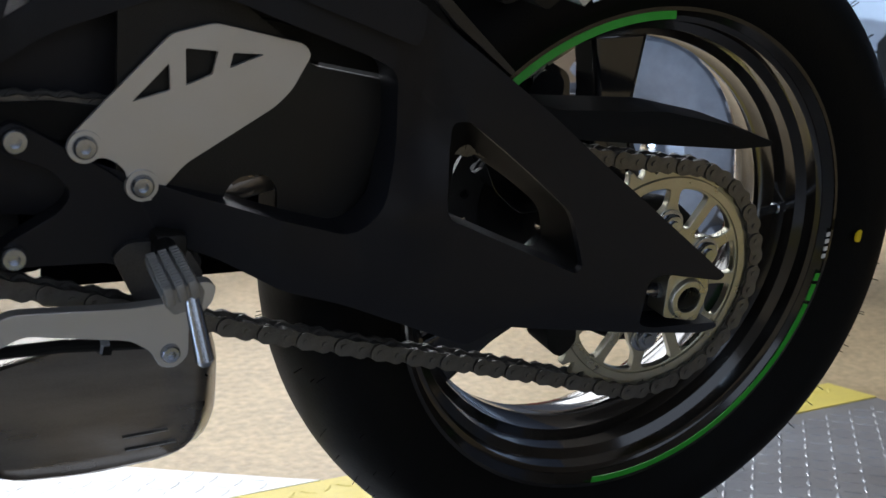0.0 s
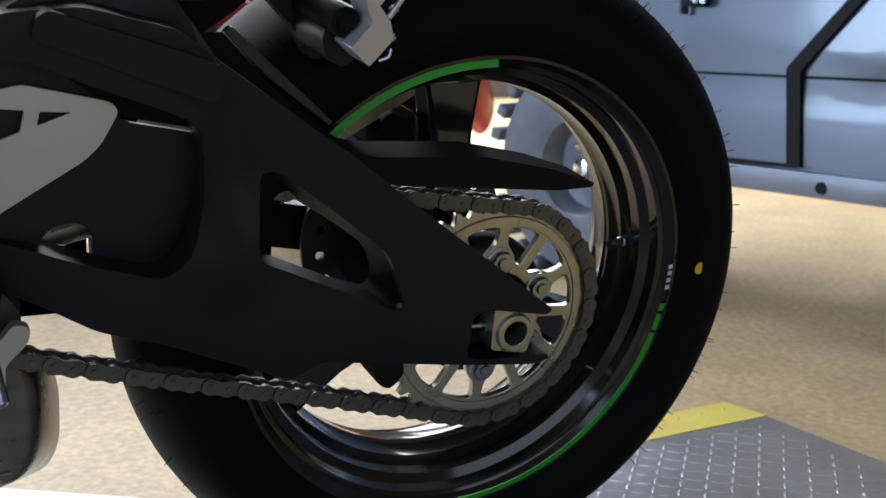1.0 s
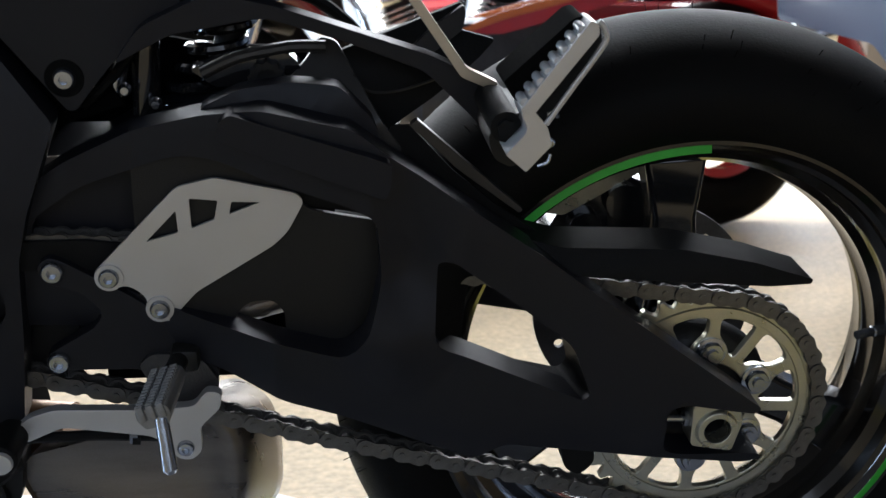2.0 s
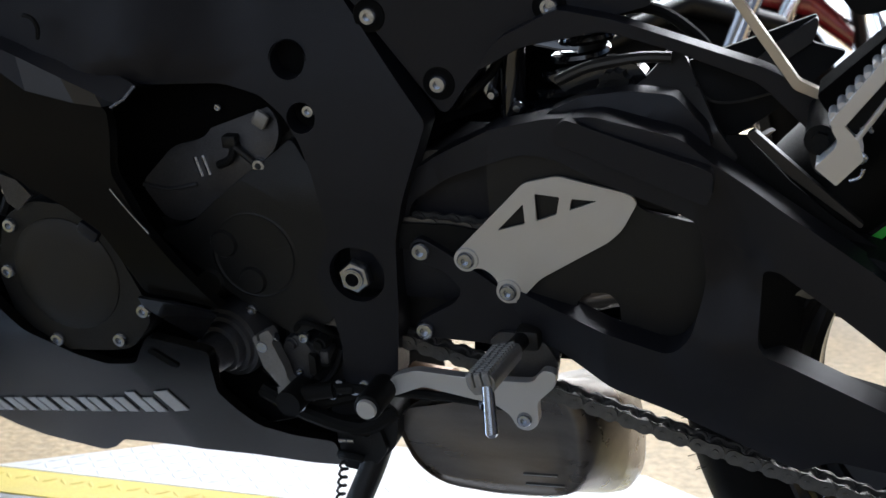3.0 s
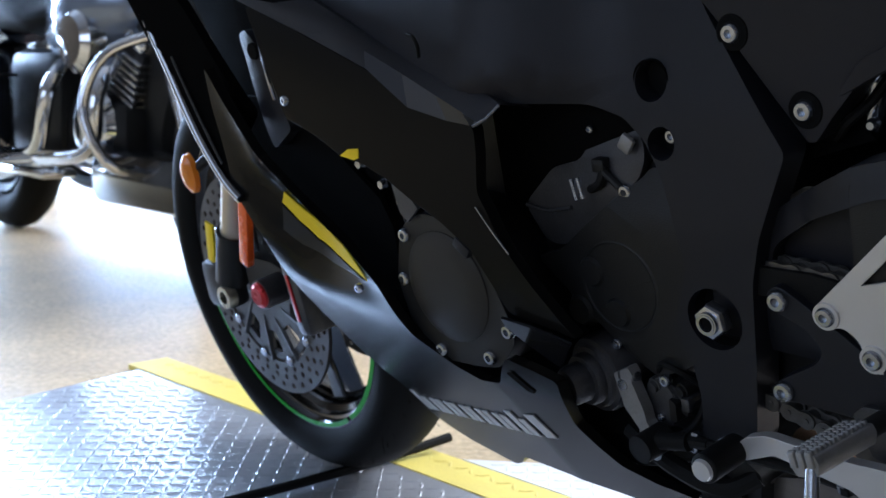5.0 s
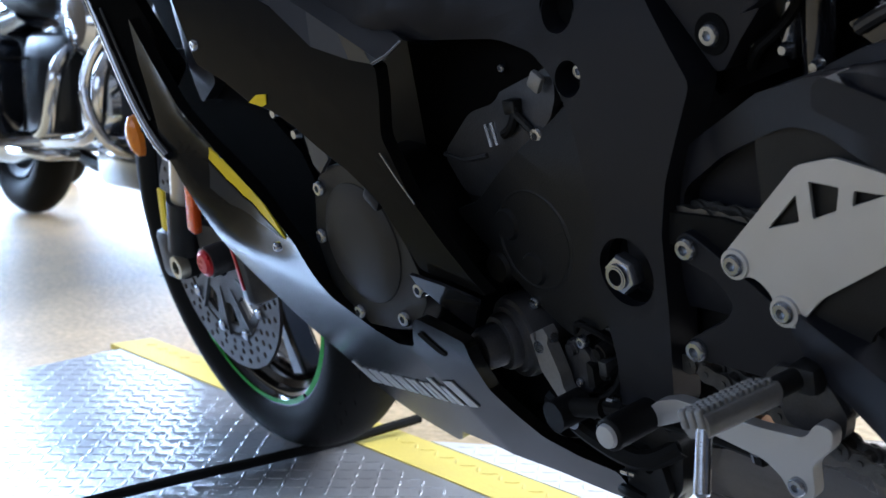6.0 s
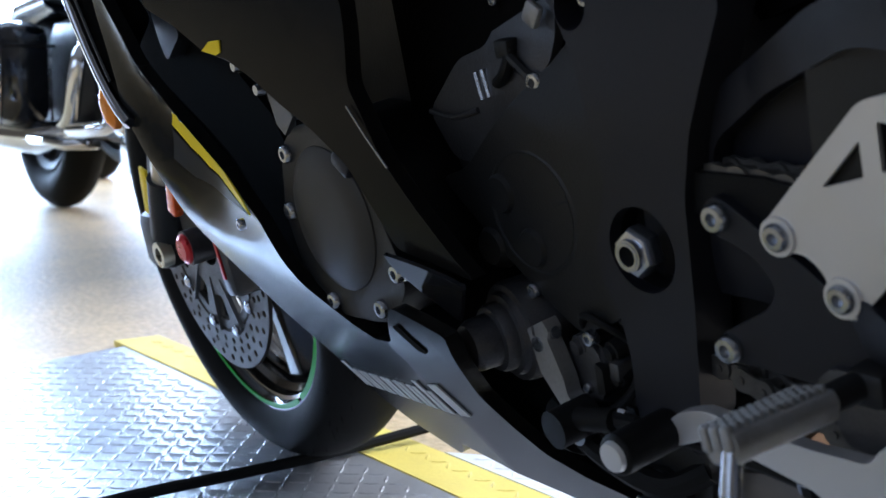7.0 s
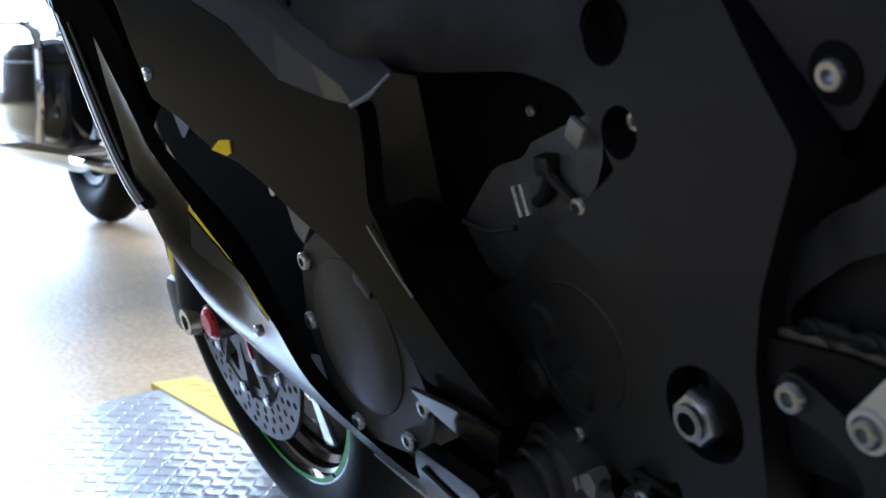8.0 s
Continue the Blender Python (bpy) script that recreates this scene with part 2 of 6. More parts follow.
def tube(points, r, n=10, bm=None, taper=None, closed=False):
    """A round bar along points."""
    bm = bm or bmesh.new()
    pts = [Vector(p) for p in points]
    rings, k = [], len(pts)
    side = None
    for i, p in enumerate(pts):
        if closed:
            d = (pts[(i + 1) % k] - pts[i - 1]).normalized()
        else:
            d = (pts[min(i + 1, k - 1)] - pts[max(i - 1, 0)]).normalized()
        if side is None:
            side = d.orthogonal().normalized()
        side = (side - d * side.dot(d)).normalized()
        up = d.cross(side)
        rad = taper[i] if taper else r
        rings.append([bm.verts.new(p + (side * math.cos(a) + up * math.sin(a)) * rad) for a in (2 * math.pi * j / n for j in range(n))])
    for a, b in list(zip(rings, rings[1:])) + ([(rings[-1], rings[0])] if closed else []):
        for j in range(n):
            bm.faces.new((a[j], a[(j + 1) % n], b[(j + 1) % n], b[j]))
    if not closed:
        bm.faces.new(rings[0])
        bm.faces.new(rings[-1])
    return bm


def curve(points, n=6):
    """Points along a smooth line through the given ones."""
    p = [Vector(q) for q in points]
    out = []
    for i in range(len(p) - 1):
        a, b, c, d = p[max(i - 1, 0)], p[i], p[i + 1], p[min(i + 2, len(p) - 1)]
        for j in range(n):
            t = j / n
            out.append(0.5 * (2 * b + (c - a) * t + (2 * a - 5 * b + 4 * c - d) * t * t + (3 * b - a - 3 * c + d) * t ** 3))
    return out + [p[-1]]


def rbox(cx, cy, cz, sx, sy, sz, r=0.003, bm=None, turn=None):
    """A box with rounded edges."""
    one = bmesh.new()
    bmesh.ops.create_cube(one, size=1)
    bmesh.ops.scale(one, verts=one.verts, vec=(sx, sy, sz))
    if r:
        bmesh.ops.bevel(one, geom=list(one.edges), offset=r, segments=2, affect="EDGES", profile=0.5)
    m = Matrix.Translation((cx, cy, cz)) @ (turn or Matrix())
    bmesh.ops.transform(one, matrix=m, verts=one.verts)
    if bm is None:
        return one
    me = bpy.data.meshes.new("tmp")
    one.to_mesh(me)
    bm.from_mesh(me)
    one.free()
    bpy.data.meshes.remove(me)
    return bm


def join(*many):
    bm = many[0]
    for other in many[1:]:
        me = bpy.data.meshes.new("tmp")
        other.to_mesh(me)
        bm.from_mesh(me)
        other.free()
        bpy.data.meshes.remove(me)
    return bm


def moved(bm, m):
    bmesh.ops.transform(bm, matrix=m, verts=bm.verts)
    return bm


def loft(a, b, thick):
    """A strip between two lines of points, thickened downward along y."""
    bm = bmesh.new()
    va, vb = [bm.verts.new(p) for p in a], [bm.verts.new(p) for p in b]
    for i in range(len(a) - 1):
        bm.faces.new((va[i], va[i + 1], vb[i + 1], vb[i]))
    r = bmesh.ops.extrude_face_region(bm, geom=list(bm.faces))
    bmesh.ops.translate(bm, verts=[v for v in r["geom"] if isinstance(v, bmesh.types.BMVert)], vec=thick)
    return bm


def blob(sections, n=20):
    """A body lofted through oval sections (x, y, z, half width, half height)."""
    bm = bmesh.new()
    rows = []
    for x, y, z, w, h in sections:
        rows.append([bm.verts.new((x, y + w * math.cos(2 * math.pi * i / n), z + h * math.sin(2 * math.pi * i / n))) for i in range(n)])
    for p, q in zip(rows, rows[1:]):
        for i in range(n):
            bm.faces.new((p[i], p[(i + 1) % n], q[(i + 1) % n], q[i]))
    bm.faces.new(rows[0])
    bm.faces.new(rows[-1])
    return bm


def T(x, y, z):
    return Matrix.Translation((x, y, z))


def hex_shape(k, a):
    return 1.0 if k > 2 else 0.88 + 0.12 * abs(math.cos(3 * a))


# ---------------------------------------------------------------- the room
FLOOR_Z = -0.012
X0, X1, Y0, Y1, HIGH = -9.5, 6.0, -4.5, 6.5, 4.2


def slab(name, x0, x1, y0, y1, z0, z1, mat, label, kind="structure", category=""):
    ob = part(name, rbox((x0 + x1) / 2, (y0 + y1) / 2, (z0 + z1) / 2, x1 - x0, y1 - y0, z1 - z0, 0), mat)
    return tagged(ob, label, category, "", kind)


slab("floor", X0 - 3, X1 + 1, Y0 - 3, Y1 + 3, FLOOR_Z - 0.2, FLOOR_Z, CONCRETE, "pale beige sealed concrete workshop floor")
slab("ceiling", X0, X1, Y0, Y1, HIGH, HIGH + 0.2, CEILING, "plain dark grey ceiling")
# Unseen opening assumed in this wall to go with the added fill.
slab("wall_south_sill", X0, X1, Y0 - 0.2, Y0, FLOOR_Z, 0.8, WALL, "brown wall under the assumed window opening")
slab("wall_south_head", X0, X1, Y0 - 0.2, Y0, 2.6, HIGH, WALL, "brown wall above the assumed window opening")
slab("wall_south_pier", X0, -3.4, Y0 - 0.2, Y0, 0.8, 2.6, WALL, "brown wall beside the assumed window opening")
slab("wall_south_corner", 1.8, X1, Y0 - 0.2, Y0, 0.8, 2.6, WALL, "brown wall beside the assumed window opening")
slab("backdrop_south", -7, 6, -7.05, -7.0, FLOOR_Z, 5, OUTSIDE, "glowing sheet outside the assumed window opening")
slab("wall_east", X1, X1 + 0.2, Y0, Y1, FLOOR_Z, HIGH, WALL, "plain brown painted wall")
slab("wall_north_head", X0, X1, Y1, Y1 + 0.2, 3.2, HIGH, WALL, "brown wall above the open shutter doors")
slab("wall_north_pier", 3.4, X1, Y1, Y1 + 0.2, FLOOR_Z, 3.2, WALL, "brown wall pier beside the shutter door")
slab("wall_north_corner", X0, -5.8, Y1, Y1 + 0.2, FLOOR_Z, 3.2, WALL, "brown wall pier at the corner")
slab("wall_west_head", X0 - 0.2, X0, Y0, Y1, 3.2, HIGH, WALL, "brown wall above the front door")
slab("wall_west_pier", X0 - 0.2, X0, Y0, -1.4, FLOOR_Z, 3.2, WALL, "brown wall pier beside the front door")
slab("wall_west_corner", X0 - 0.2, X0, 4.2, Y1, FLOOR_Z, 3.2, WALL, "brown wall pier at the corner")
slab("backdrop_north", -8, 6, 9.3, 9.35, FLOOR_Z, 5, OUTSIDE, "overexposed daylight outside the shutter doors")
slab("backdrop_west", -12.4, -12.35, -4, 6, FLOOR_Z, 5, OUTSIDE, "overexposed daylight outside the front door")

# ---------------------------------------------------------------- the lift platform
YAW = math.atan2(0.135, 2.74)


plate = thing("lift_platform", pose(-2.105, 0.034, FLOOR_Z, 0, 0, math.degrees(YAW)), "low grey checker plate lift platform with yellow edge", "lift platform")
PL, PW = 2.75, 0.7
part("deck", rbox(PL / 2, -PW / 2, 0.0035, PL, PW, 0.013, 0.001), PLATE, plate, "grey steel checker plate deck")
bm = bmesh.new()
for (x0, x1, w) in ((-0.045, PL, 0.087), ):
    vs = [bm.verts.new(p) for p in ((x0, 0.001, 0.011), (PL, 0.001, 0.011), (PL, w, 0.006), (x0, w, 0.006), (x0, 0.001, 0), (PL, 0.001, 0), (PL, w, 0), (x0, w, 0))]
    for f in ((0, 1, 2, 3), (4, 5, 6, 7), (0, 1, 5, 4), (1, 2, 6, 5), (2, 3, 7, 6), (3, 0, 4, 7)):
        bm.faces.new([vs[i] for i in f])
stripe = part("edge_stripe", bm, LINE_YELLOW, plate, "worn yellow safety stripe")
again(stripe, T(PL - 0.045, -PW, 0) @ pose(0, 0, 0, 0, 0, 180), plate)


def lugs(u0, u1, v0, v1, z, pitch=0.0215, inside=None):
    """Raised lens-shaped lugs of checker plate, turned by turns."""
    verts, faces = [], []
    iu, iv = int((u1 - u0) / pitch), int((v1 - v0) / pitch)
    for i in range(iu):
        for j in range(iv):
            x, y = u0 + (i + 0.5) * pitch, v0 + (j + 0.5) * pitch
            if inside and not inside(x, y):
                continue
            a = math.pi / 4 + (math.pi / 2 if (i + j) % 2 else 0)
            ca, sa = math.cos(a), math.sin(a)
            b = len(verts)
            for lx, ly, lz in ((-0.0125, 0, 0), (0, -0.0034, 0), (0.0125, 0, 0), (0, 0.0034, 0), (-0.007, 0, 0.0009), (0.007, 0, 0.0009)):
                verts.append((x + lx * ca - ly * sa, y + lx * sa + ly * ca, z + lz))
            for f in ((0, 1, 4), (1, 5, 4), (1, 2, 5), (2, 3, 5), (3, 4, 5), (3, 0, 4)):
                faces.append(tuple(b + k for k in f))
    return verts, faces


def lug_mesh(name, data, mat, parent, label):
    me = bpy.data.meshes.new(name)
    me.from_pydata(data[0], [], data[1])
    me.materials.append(mat)
    ob = new(name, me)
    ob.parent = parent
    return tagged(ob, label, kind="stuff")


lug_mesh("checker_relief", lugs(0.01, PL - 0.01, -0.62, -0.005, 0.0099), PLATE, plate, "raised checker lugs")
lug_mesh("stripe_relief", lugs(0.0, PL - 0.01, 0.004, 0.084, 0.0078), LINE_YELLOW, plate, "raised lugs under the yellow paint")

# bright side wing beyond the stripe
wing = thing("side_wing_plate", pose(0, 0, FLOOR_Z), "bright aluminium checker plate wing beside the lift", "floor plate")
WING = ((-1.31, 0.163), (-0.16, 0.219), (-0.2, 0.245), (-0.42, 0.40), (-1.0, 0.40))
bm = bmesh.new()
bottom, top = [bm.verts.new((x, y, 0)) for x, y in WING], [bm.verts.new((x, y, 0.006)) for x, y in WING]
bm.faces.new(top)
bm.faces.new(bottom)
for i in range(5):
    bm.faces.new((bottom[i], bottom[(i + 1) % 5], top[(i + 1) % 5], top[i]))
part("sheet", bm, ALU_PLATE, wing, "bright aluminium sheet")


def in_wing(x, y):
    return all((b[0] - a[0]) * (y - a[1]) - (b[1] - a[1]) * (x - a[0]) > 0.008 * math.dist(a, b) for a, b in zip(WING, WING[1:] + WING[:1]))


lug_mesh("checker_relief", lugs(-1.31, -0.16, 0.13, 0.41, 0.006, inside=in_wing), ALU_PLATE, wing, "raised bright lugs")

strap_floor = part("tie_down_strap", tube(curve([(-1.36, 0.18, 0.012), (-1.365, 0.05, 0.008), (-1.37, -0.08, 0.009), (-1.385, -0.22, 0.009), (-1.39, -0.4, 0.009)], 8), 0.0075, 8), MATT)
tagged(strap_floor, "black rubber cord lying across the lift platform", "cord")

# ---------------------------------------------------------------- the sport motorcycle (its own upright frame: x rearward, -y its left side)
bike = thing("sport_motorcycle", pose(0, 0, 0, 11, 0, 0), "matt black sport motorcycle leaning on its side stand", "motorcycle")

BOLT = part("bolt", lathe([(0, -0.0015), (0.0034, -0.0015), (0.0036, -0.0052), (0.0062, -0.005), (0.0076, -0.0034), (0.008, 0), (0.008, 0.004)], 18, shape=hex_shape), STEEL, bike,
            at=T(-0.483, -0.119, 0.453))


def bolt(x, y, z, s=1.0, rx=0.0, rz=0.0, parent=None):
    return again(BOLT, pose(x, y, z, rx, 0, rz) @ Matrix.Diagonal((s, s, s, 1)), parent or bike)


# -- wheels
def wheel(name, centre, r_tyre, w_tyre, r_rim, w_rim, spokes, spoke_w, turn, label, yaw=0.0):
    at = T(*centre) @ pose(0, 0, 0, 0, 0, yaw)
    h = w_rim / 2
    barrel = [(r_rim, -h), (r_rim + 0.002, -h + 0.003), (r_rim - 0.002, -h + 0.009), (r_rim - 0.011, -h + 0.013), (r_rim - 0.013, -h + 0.024),
              (r_rim - 0.021, -h + 0.03), (r_rim - 0.0225, -h + 0.042), (r_rim - 0.030, -h + 0.05), (r_rim - 0.031, -0.006), (r_rim - 0.034, 0.0), (r_rim - 0.031, 0.006), (r_rim - 0.03, h - 0.05),
              (r_rim - 0.0225, h - 0.042), (r_rim - 0.021, h - 0.03), (r_rim - 0.013, h - 0.02), (r_rim - 0.004, h - 0.008), (r_rim, h),
              (r_rim + 0.004, h), (r_rim - 0.006, h - 0.01), (r_rim - 0.017, 0), (r_rim - 0.006, -h + 0.01), (r_rim + 0.004, -h)]
    rim = part(name, lathe(barrel, 96, True), RIM, bike, label, at=at)
    c = w_tyre / 2
    d = r_tyre - r_rim
    crown = [(r_tyre - 0.6 * d * (1 - math.sqrt(1 - f * f)), -c * f) for f in (0.97, 0.93, 0.86, 0.75, 0.6, 0.45, 0.3, 0.15, 0.0)]
    prof = [(r_rim + 0.001, -h + 0.003), (r_rim + 0.004, -h - 0.001), (r_rim + 0.12 * d, -h - 0.006), (r_rim + 0.25 * d, -c * 0.965), (r_rim + 0.4 * d, -c * 0.995)] + crown
    prof = prof + [(r, -y) for r, y in prof[-2::-1]]
    prof += [(r_rim + 0.1 * d, h * 0.6), (r_rim + 0.1 * d, -h * 0.6)]
    part("tyre", lathe(prof, 112, True), RUBBER, rim, "black street tyre with moulded hairs")
    rng = random.Random(len(name))
    bm = bmesh.new()
    for i in range(240):
        a, s = rng.uniform(0, 2 * math.pi), rng.choice((-1, 1)) * c * rng.uniform(0.5, 0.97)
        f = abs(s) / c
        r0 = r_tyre - 0.6 * d * (1 - math.sqrt(1 - f * f))
        p = Vector((r0 * math.cos(a), s, r0 * math.sin(a)))
        out = Vector((math.cos(a), 0.55 * f * (1 if s > 0 else -1) + rng.uniform(-0.3, 0.3), math.sin(a))).normalized()
        tube([p - out * 0.012, p + out * rng.uniform(0.004, 0.0095)], 0.00045, 3, bm)
    tagged(part("mould_hairs", bm, RUBBER, rim, "thin moulding hairs"), kind="stuff")
    for i in range(spokes):
        a = turn + 2 * math.pi * i / spokes
        k = r_rim - 0.027
        bm = prism([(-spoke_w * 0.62, 0.03), (-spoke_w * 0.5, 0.07), (-spoke_w * 0.44, k * 0.7), (-spoke_w * 0.62, k), (spoke_w * 0.62, k), (spoke_w * 0.44, k * 0.7), (spoke_w * 0.5, 0.07), (spoke_w * 0.62, 0.03)], -0.019, 0.019)
        part("spoke", moved(bm, Matrix.Rotation(-a + math.pi / 2, 4, "Y")), GLOSS, rim, bevel=0.006)
    part("hub", lathe([(0.012, -0.062), (0.038, -0.062), (0.045, -0.05), (0.05, -0.02), (0.05, 0.02), (0.045, 0.05), (0.038, 0.062), (0.012, 0.062)], 36, True), RIM, rim)
    return rim


rear = wheel("rear_wheel", (-0.004, 0.0, 0.3165), 0.3115, 0.187, 0.2205, 0.148, 3, 0.046, radians(94), "gloss black three spoke rear wheel", yaw=-1.0)


def arc_band(r0, r1, y0, y1, a0, a1, n=60):
    bm = bmesh.new()
    row = []
    for i in range(n + 1):
        a = radians(a0 + (a1 - a0) * i / n)
        row.append([bm.verts.new((r * math.cos(a), y, r * math.sin(a))) for r, y in ((r0, y0), (r1, y1), (r1, y1 + 0.001), (r0, y0 + 0.001))])
    for p, q in zip(row, row[1:]):
        for k in range(4):
            bm.faces.new((p[k], p[(k + 1) % 4], q[(k + 1) % 4], q[k]))
    bm.faces.new(row[0])
    bm.faces.new(row[-1])
    return bm


for a0, a1 in ((91, 152), (268, 344.5), (345.5, 350), (351, 353)):
    part("green_stripe", arc_band(0.2137, 0.2202, -0.0752, -0.0742, a0, a1), GREEN, rear, "thin green rim stripe")
for a in (357.2, 359.2, 361.2, 363):
    part("size_mark", arc_band(0.2145, 0.2195, -0.0756, -0.0748, a, a + 1.1, 4), WHITE, rear, "small white printed mark")
part("valve_stem", moved(join(lathe([(0, -0.03), (0.0042, -0.03), (0.0042, -0.012), (0.0055, -0.011), (0.0055, 0.002), (0.009, 0.004), (0.009, 0.012), (0, 0.012)], 16)),
                         T(0.193, -0.03, 0.027) @ pose(0, 0, 0, 0, 0, 0) @ Matrix.Rotation(radians(-70), 4, "Z")), STEEL, rear, "silver valve stem with black base")
part("paint_dot", moved(lathe([(0, -0.0006), (0.0058, -0.0004), (0.0062, 0.0012)], 16, ), T(0.240, -0.0905, 0.016) @ pose(0, 0, 0, 0, 0, 14)), YELLOW, rear, "yellow balance dot on the sidewall")
part("brake_disc", moved(prism(circle(0, 0, 0.11, 60), 0, 0.005, [circle(0, 0, 0.07, 40)] + [circle(0.091 * math.cos(a), 0.091 * math.sin(a), 0.005, 8) for a in np.arange(0, 6.28, 0.3)]), T(0, 0.085, 0)), CASTING, rear, "drilled rear brake disc")

rear_caliper = part("rear_caliper", join(prism([(-0.118, 0.395), (-0.094, 0.440), (-0.045, 0.468), (-0.012, 0.452), (-0.008, 0.43), (-0.005, 0.37), (-0.005, 0.33), (-0.045, 0.315), (-0.075, 0.34), (-0.09, 0.37)], 0.06, 0.11, r=0.008), tube([(-0.04, 0.05, 0.44), (-0.04, 0.112, 0.44)], 0.018, 18), tube([(-0.075, 0.05, 0.415), (-0.075, 0.112, 0.415)], 0.016, 18)), GLOSS, bike, "black rear brake caliper", bevel=0.003)
part("hanger", prism([(-0.118, 0.43), (-0.096, 0.427), (-0.043, 0.458), (-0.012, 0.478), (-0.005, 0.487), (-0.04, 0.49), (-0.10, 0.46)], 0.055, 0.095, r=0.003), GOLD, rear_caliper, "pale gold caliper hanger", bevel=0.003)

part("disc_carrier", moved(lathe([(0.02, 0.083), (0.05, 0.082), (0.074, 0.0835), (0.074, 0.09), (0.02, 0.092)], 40, True), T(0, 0, 0)), ENGINE, rear)

# -- sprocket and chain
PITCH = 0.015875
SPR_C = Vector((-0.001, 0.310))
R41, R17 = PITCH / (2 * math.sin(math.pi / 41)), PITCH / (2 * math.sin(math.pi / 17))


def toothed(n, r):
    pts = []
    for i in range(n):
        for f, rad in ((-0.5, r - 0.0048), (-0.3, r - 0.002), (-0.12, r + 0.0045), (0.12, r + 0.0045), (0.3, r - 0.002)):
            a = 2 * math.pi * (i + f) / n
            pts.append((rad * math.cos(a), rad * math.sin(a)))
    return pts


def window(base, side):
    """One opening between a spoke that carries a nut and a plain one."""
    pts = [(3.4, 0.0835), (15, 0.0848), (26.6, 0.0845), (24.6, 0.0525), (20, 0.0505), (13.5, 0.0595), (4.8, 0.067)]
    return rounded([(r * math.cos(base + side * radians(a)), r * math.sin(base + side * radians(a))) for a, r in pts], 0.005, 2)


wins = [window(radians(60 * i + 87), side) for i in range(6) for side in (-1, 1)]
sprocket = part("rear_sprocket", prism(toothed(41, R41), -0.0035, 0.0035, [circle(0, 0, 0.0415, 36)] + wins), GOLD, bike, "pale gold steel rear sprocket", bevel=0.0008,
                at=T(SPR_C.x, -0.0955, SPR_C.y))
part("raised_ring", lathe([(0.0862, -0.0034), (0.0868, -0.0052), (0.0935, -0.0052), (0.0945, -0.0034)], 72), GOLD, sprocket, "stepped ring under the teeth")
part("carrier", lathe([(0.02, 0.006), (0.044, 0.006), (0.056, 0.01), (0.066, 0.02), (0.068, 0.03), (0.05, 0.045), (0.02, 0.045)], 36), ENGINE, sprocket)
for i in range(6):
    a = radians(60 * i + 87)
    nut = lathe([(0, -0.013), (0.005, -0.013), (0.0055, -0.0105), (0.0095, -0.0105), (0.0105, -0.0085), (0.0105, -0.006), (0.0135, -0.0055), (0.0135, -0.0035)], 18,
                shape=lambda k, b: 1 if k in (0, 1, 2, 6, 7) else 0.9 + 0.1 * abs(math.cos(3 * b)))
    part("sprocket_nut", moved(nut, T(0.052 * math.cos(a), 0, 0.052 * math.sin(a))), STEEL, sprocket)

FRONT_C = Vector((-0.664, 0.428))
path = []
LOWER = [(-0.001, 0.310 - R41), (-0.066, 0.2225), (-0.16, 0.2495), (-0.25, 0.2735), (-0.34, 0.2985), (-0.42, 0.3225), (-0.52, 0.352), (-0.655, 0.3855)]
a0 = radians(88)
for i in range(60):
    a = a0 - (a0 + radians(101)) * i / 59
    path.append(SPR_C + Vector((math.cos(a), math.sin(a))) * R41)
path += [Vector((p.x, p.y)) for p in curve([(x, z, 0) for x, z in LOWER[1:]], 10)]
for i in range(1, 30):
    a = radians(258) - radians(172) * i / 30
    path.append(FRONT_C + Vector((math.cos(a), math.sin(a))) * R17)
path += [Vector((p.x, p.y)) for p in curve([(-0.655, 0.471, 0), (-0.5, 0.4745, 0), (-0.3, 0.449, 0), (-0.102, 0.4275, 0)], 10)]
path.append(path[0])
# even steps of one pitch along the loop
lengths = [0.0]
for p, q in zip(path, path[1:]):
    lengths.append(lengths[-1] + (q - p).length)
count = 2 * round(lengths[-1] / PITCH / 2)
pins, k = [], 0
for i in range(count + 1):
    s = lengths[-1] * i / count
    while k < len(path) - 2 and lengths[k + 1] < s:
        k += 1
    f = (s - lengths[k]) / max(1e-9, lengths[k + 1] - lengths[k])
    pins.append(path[k].lerp(path[k + 1], f))


def link_plate(y, t, h, w):
    """A waisted chain plate."""
    o = []
    for i in range(9):
        a = radians(-70 - 220 * i / 8)
        o.append((-PITCH / 2 + h * math.cos(a), h * math.sin(a)))
    o.append((0, w))
    for i in range(9):
        a = radians(110 - 220 * i / 8)
        o.append((PITCH / 2 + h * math.cos(a), h * math.sin(a)))
    o.append((0, -w))
    return prism(o, y, y + t)


def roller(x, y0, y1, r):
    return moved(lathe([(0, y0), (r, y0), (r, y1), (0, y1)], 10), T(x, 0, 0))


outer = join(link_plate(-0.0088, 0.002, 0.0074, 0.0058), link_plate(0.0068, 0.002, 0.0074, 0.0058), *[roller(sx * PITCH / 2, -0.0098, 0.0098, 0.0026) for sx in (-1, 1)])
inner = join(link_plate(-0.0062, 0.002, 0.0074, 0.0056), link_plate(0.0042, 0.002, 0.0074, 0.0056), *[roller(sx * PITCH / 2, -0.0045, 0.0045, 0.0051) for sx in (-1, 1)])


def link_at(i):
    p, q = pins[i], pins[i + 1]
    m = (p + q) / 2
    return T(m.x, -0.0955, m.y) @ Matrix.Rotation(-math.atan2(q.y - p.y, q.x - p.x), 4, "Y")


chain = part("chain", outer, CHAIN, bike, "oily grey roller chain", at=link_at(0))
inv = link_at(0).inverted()
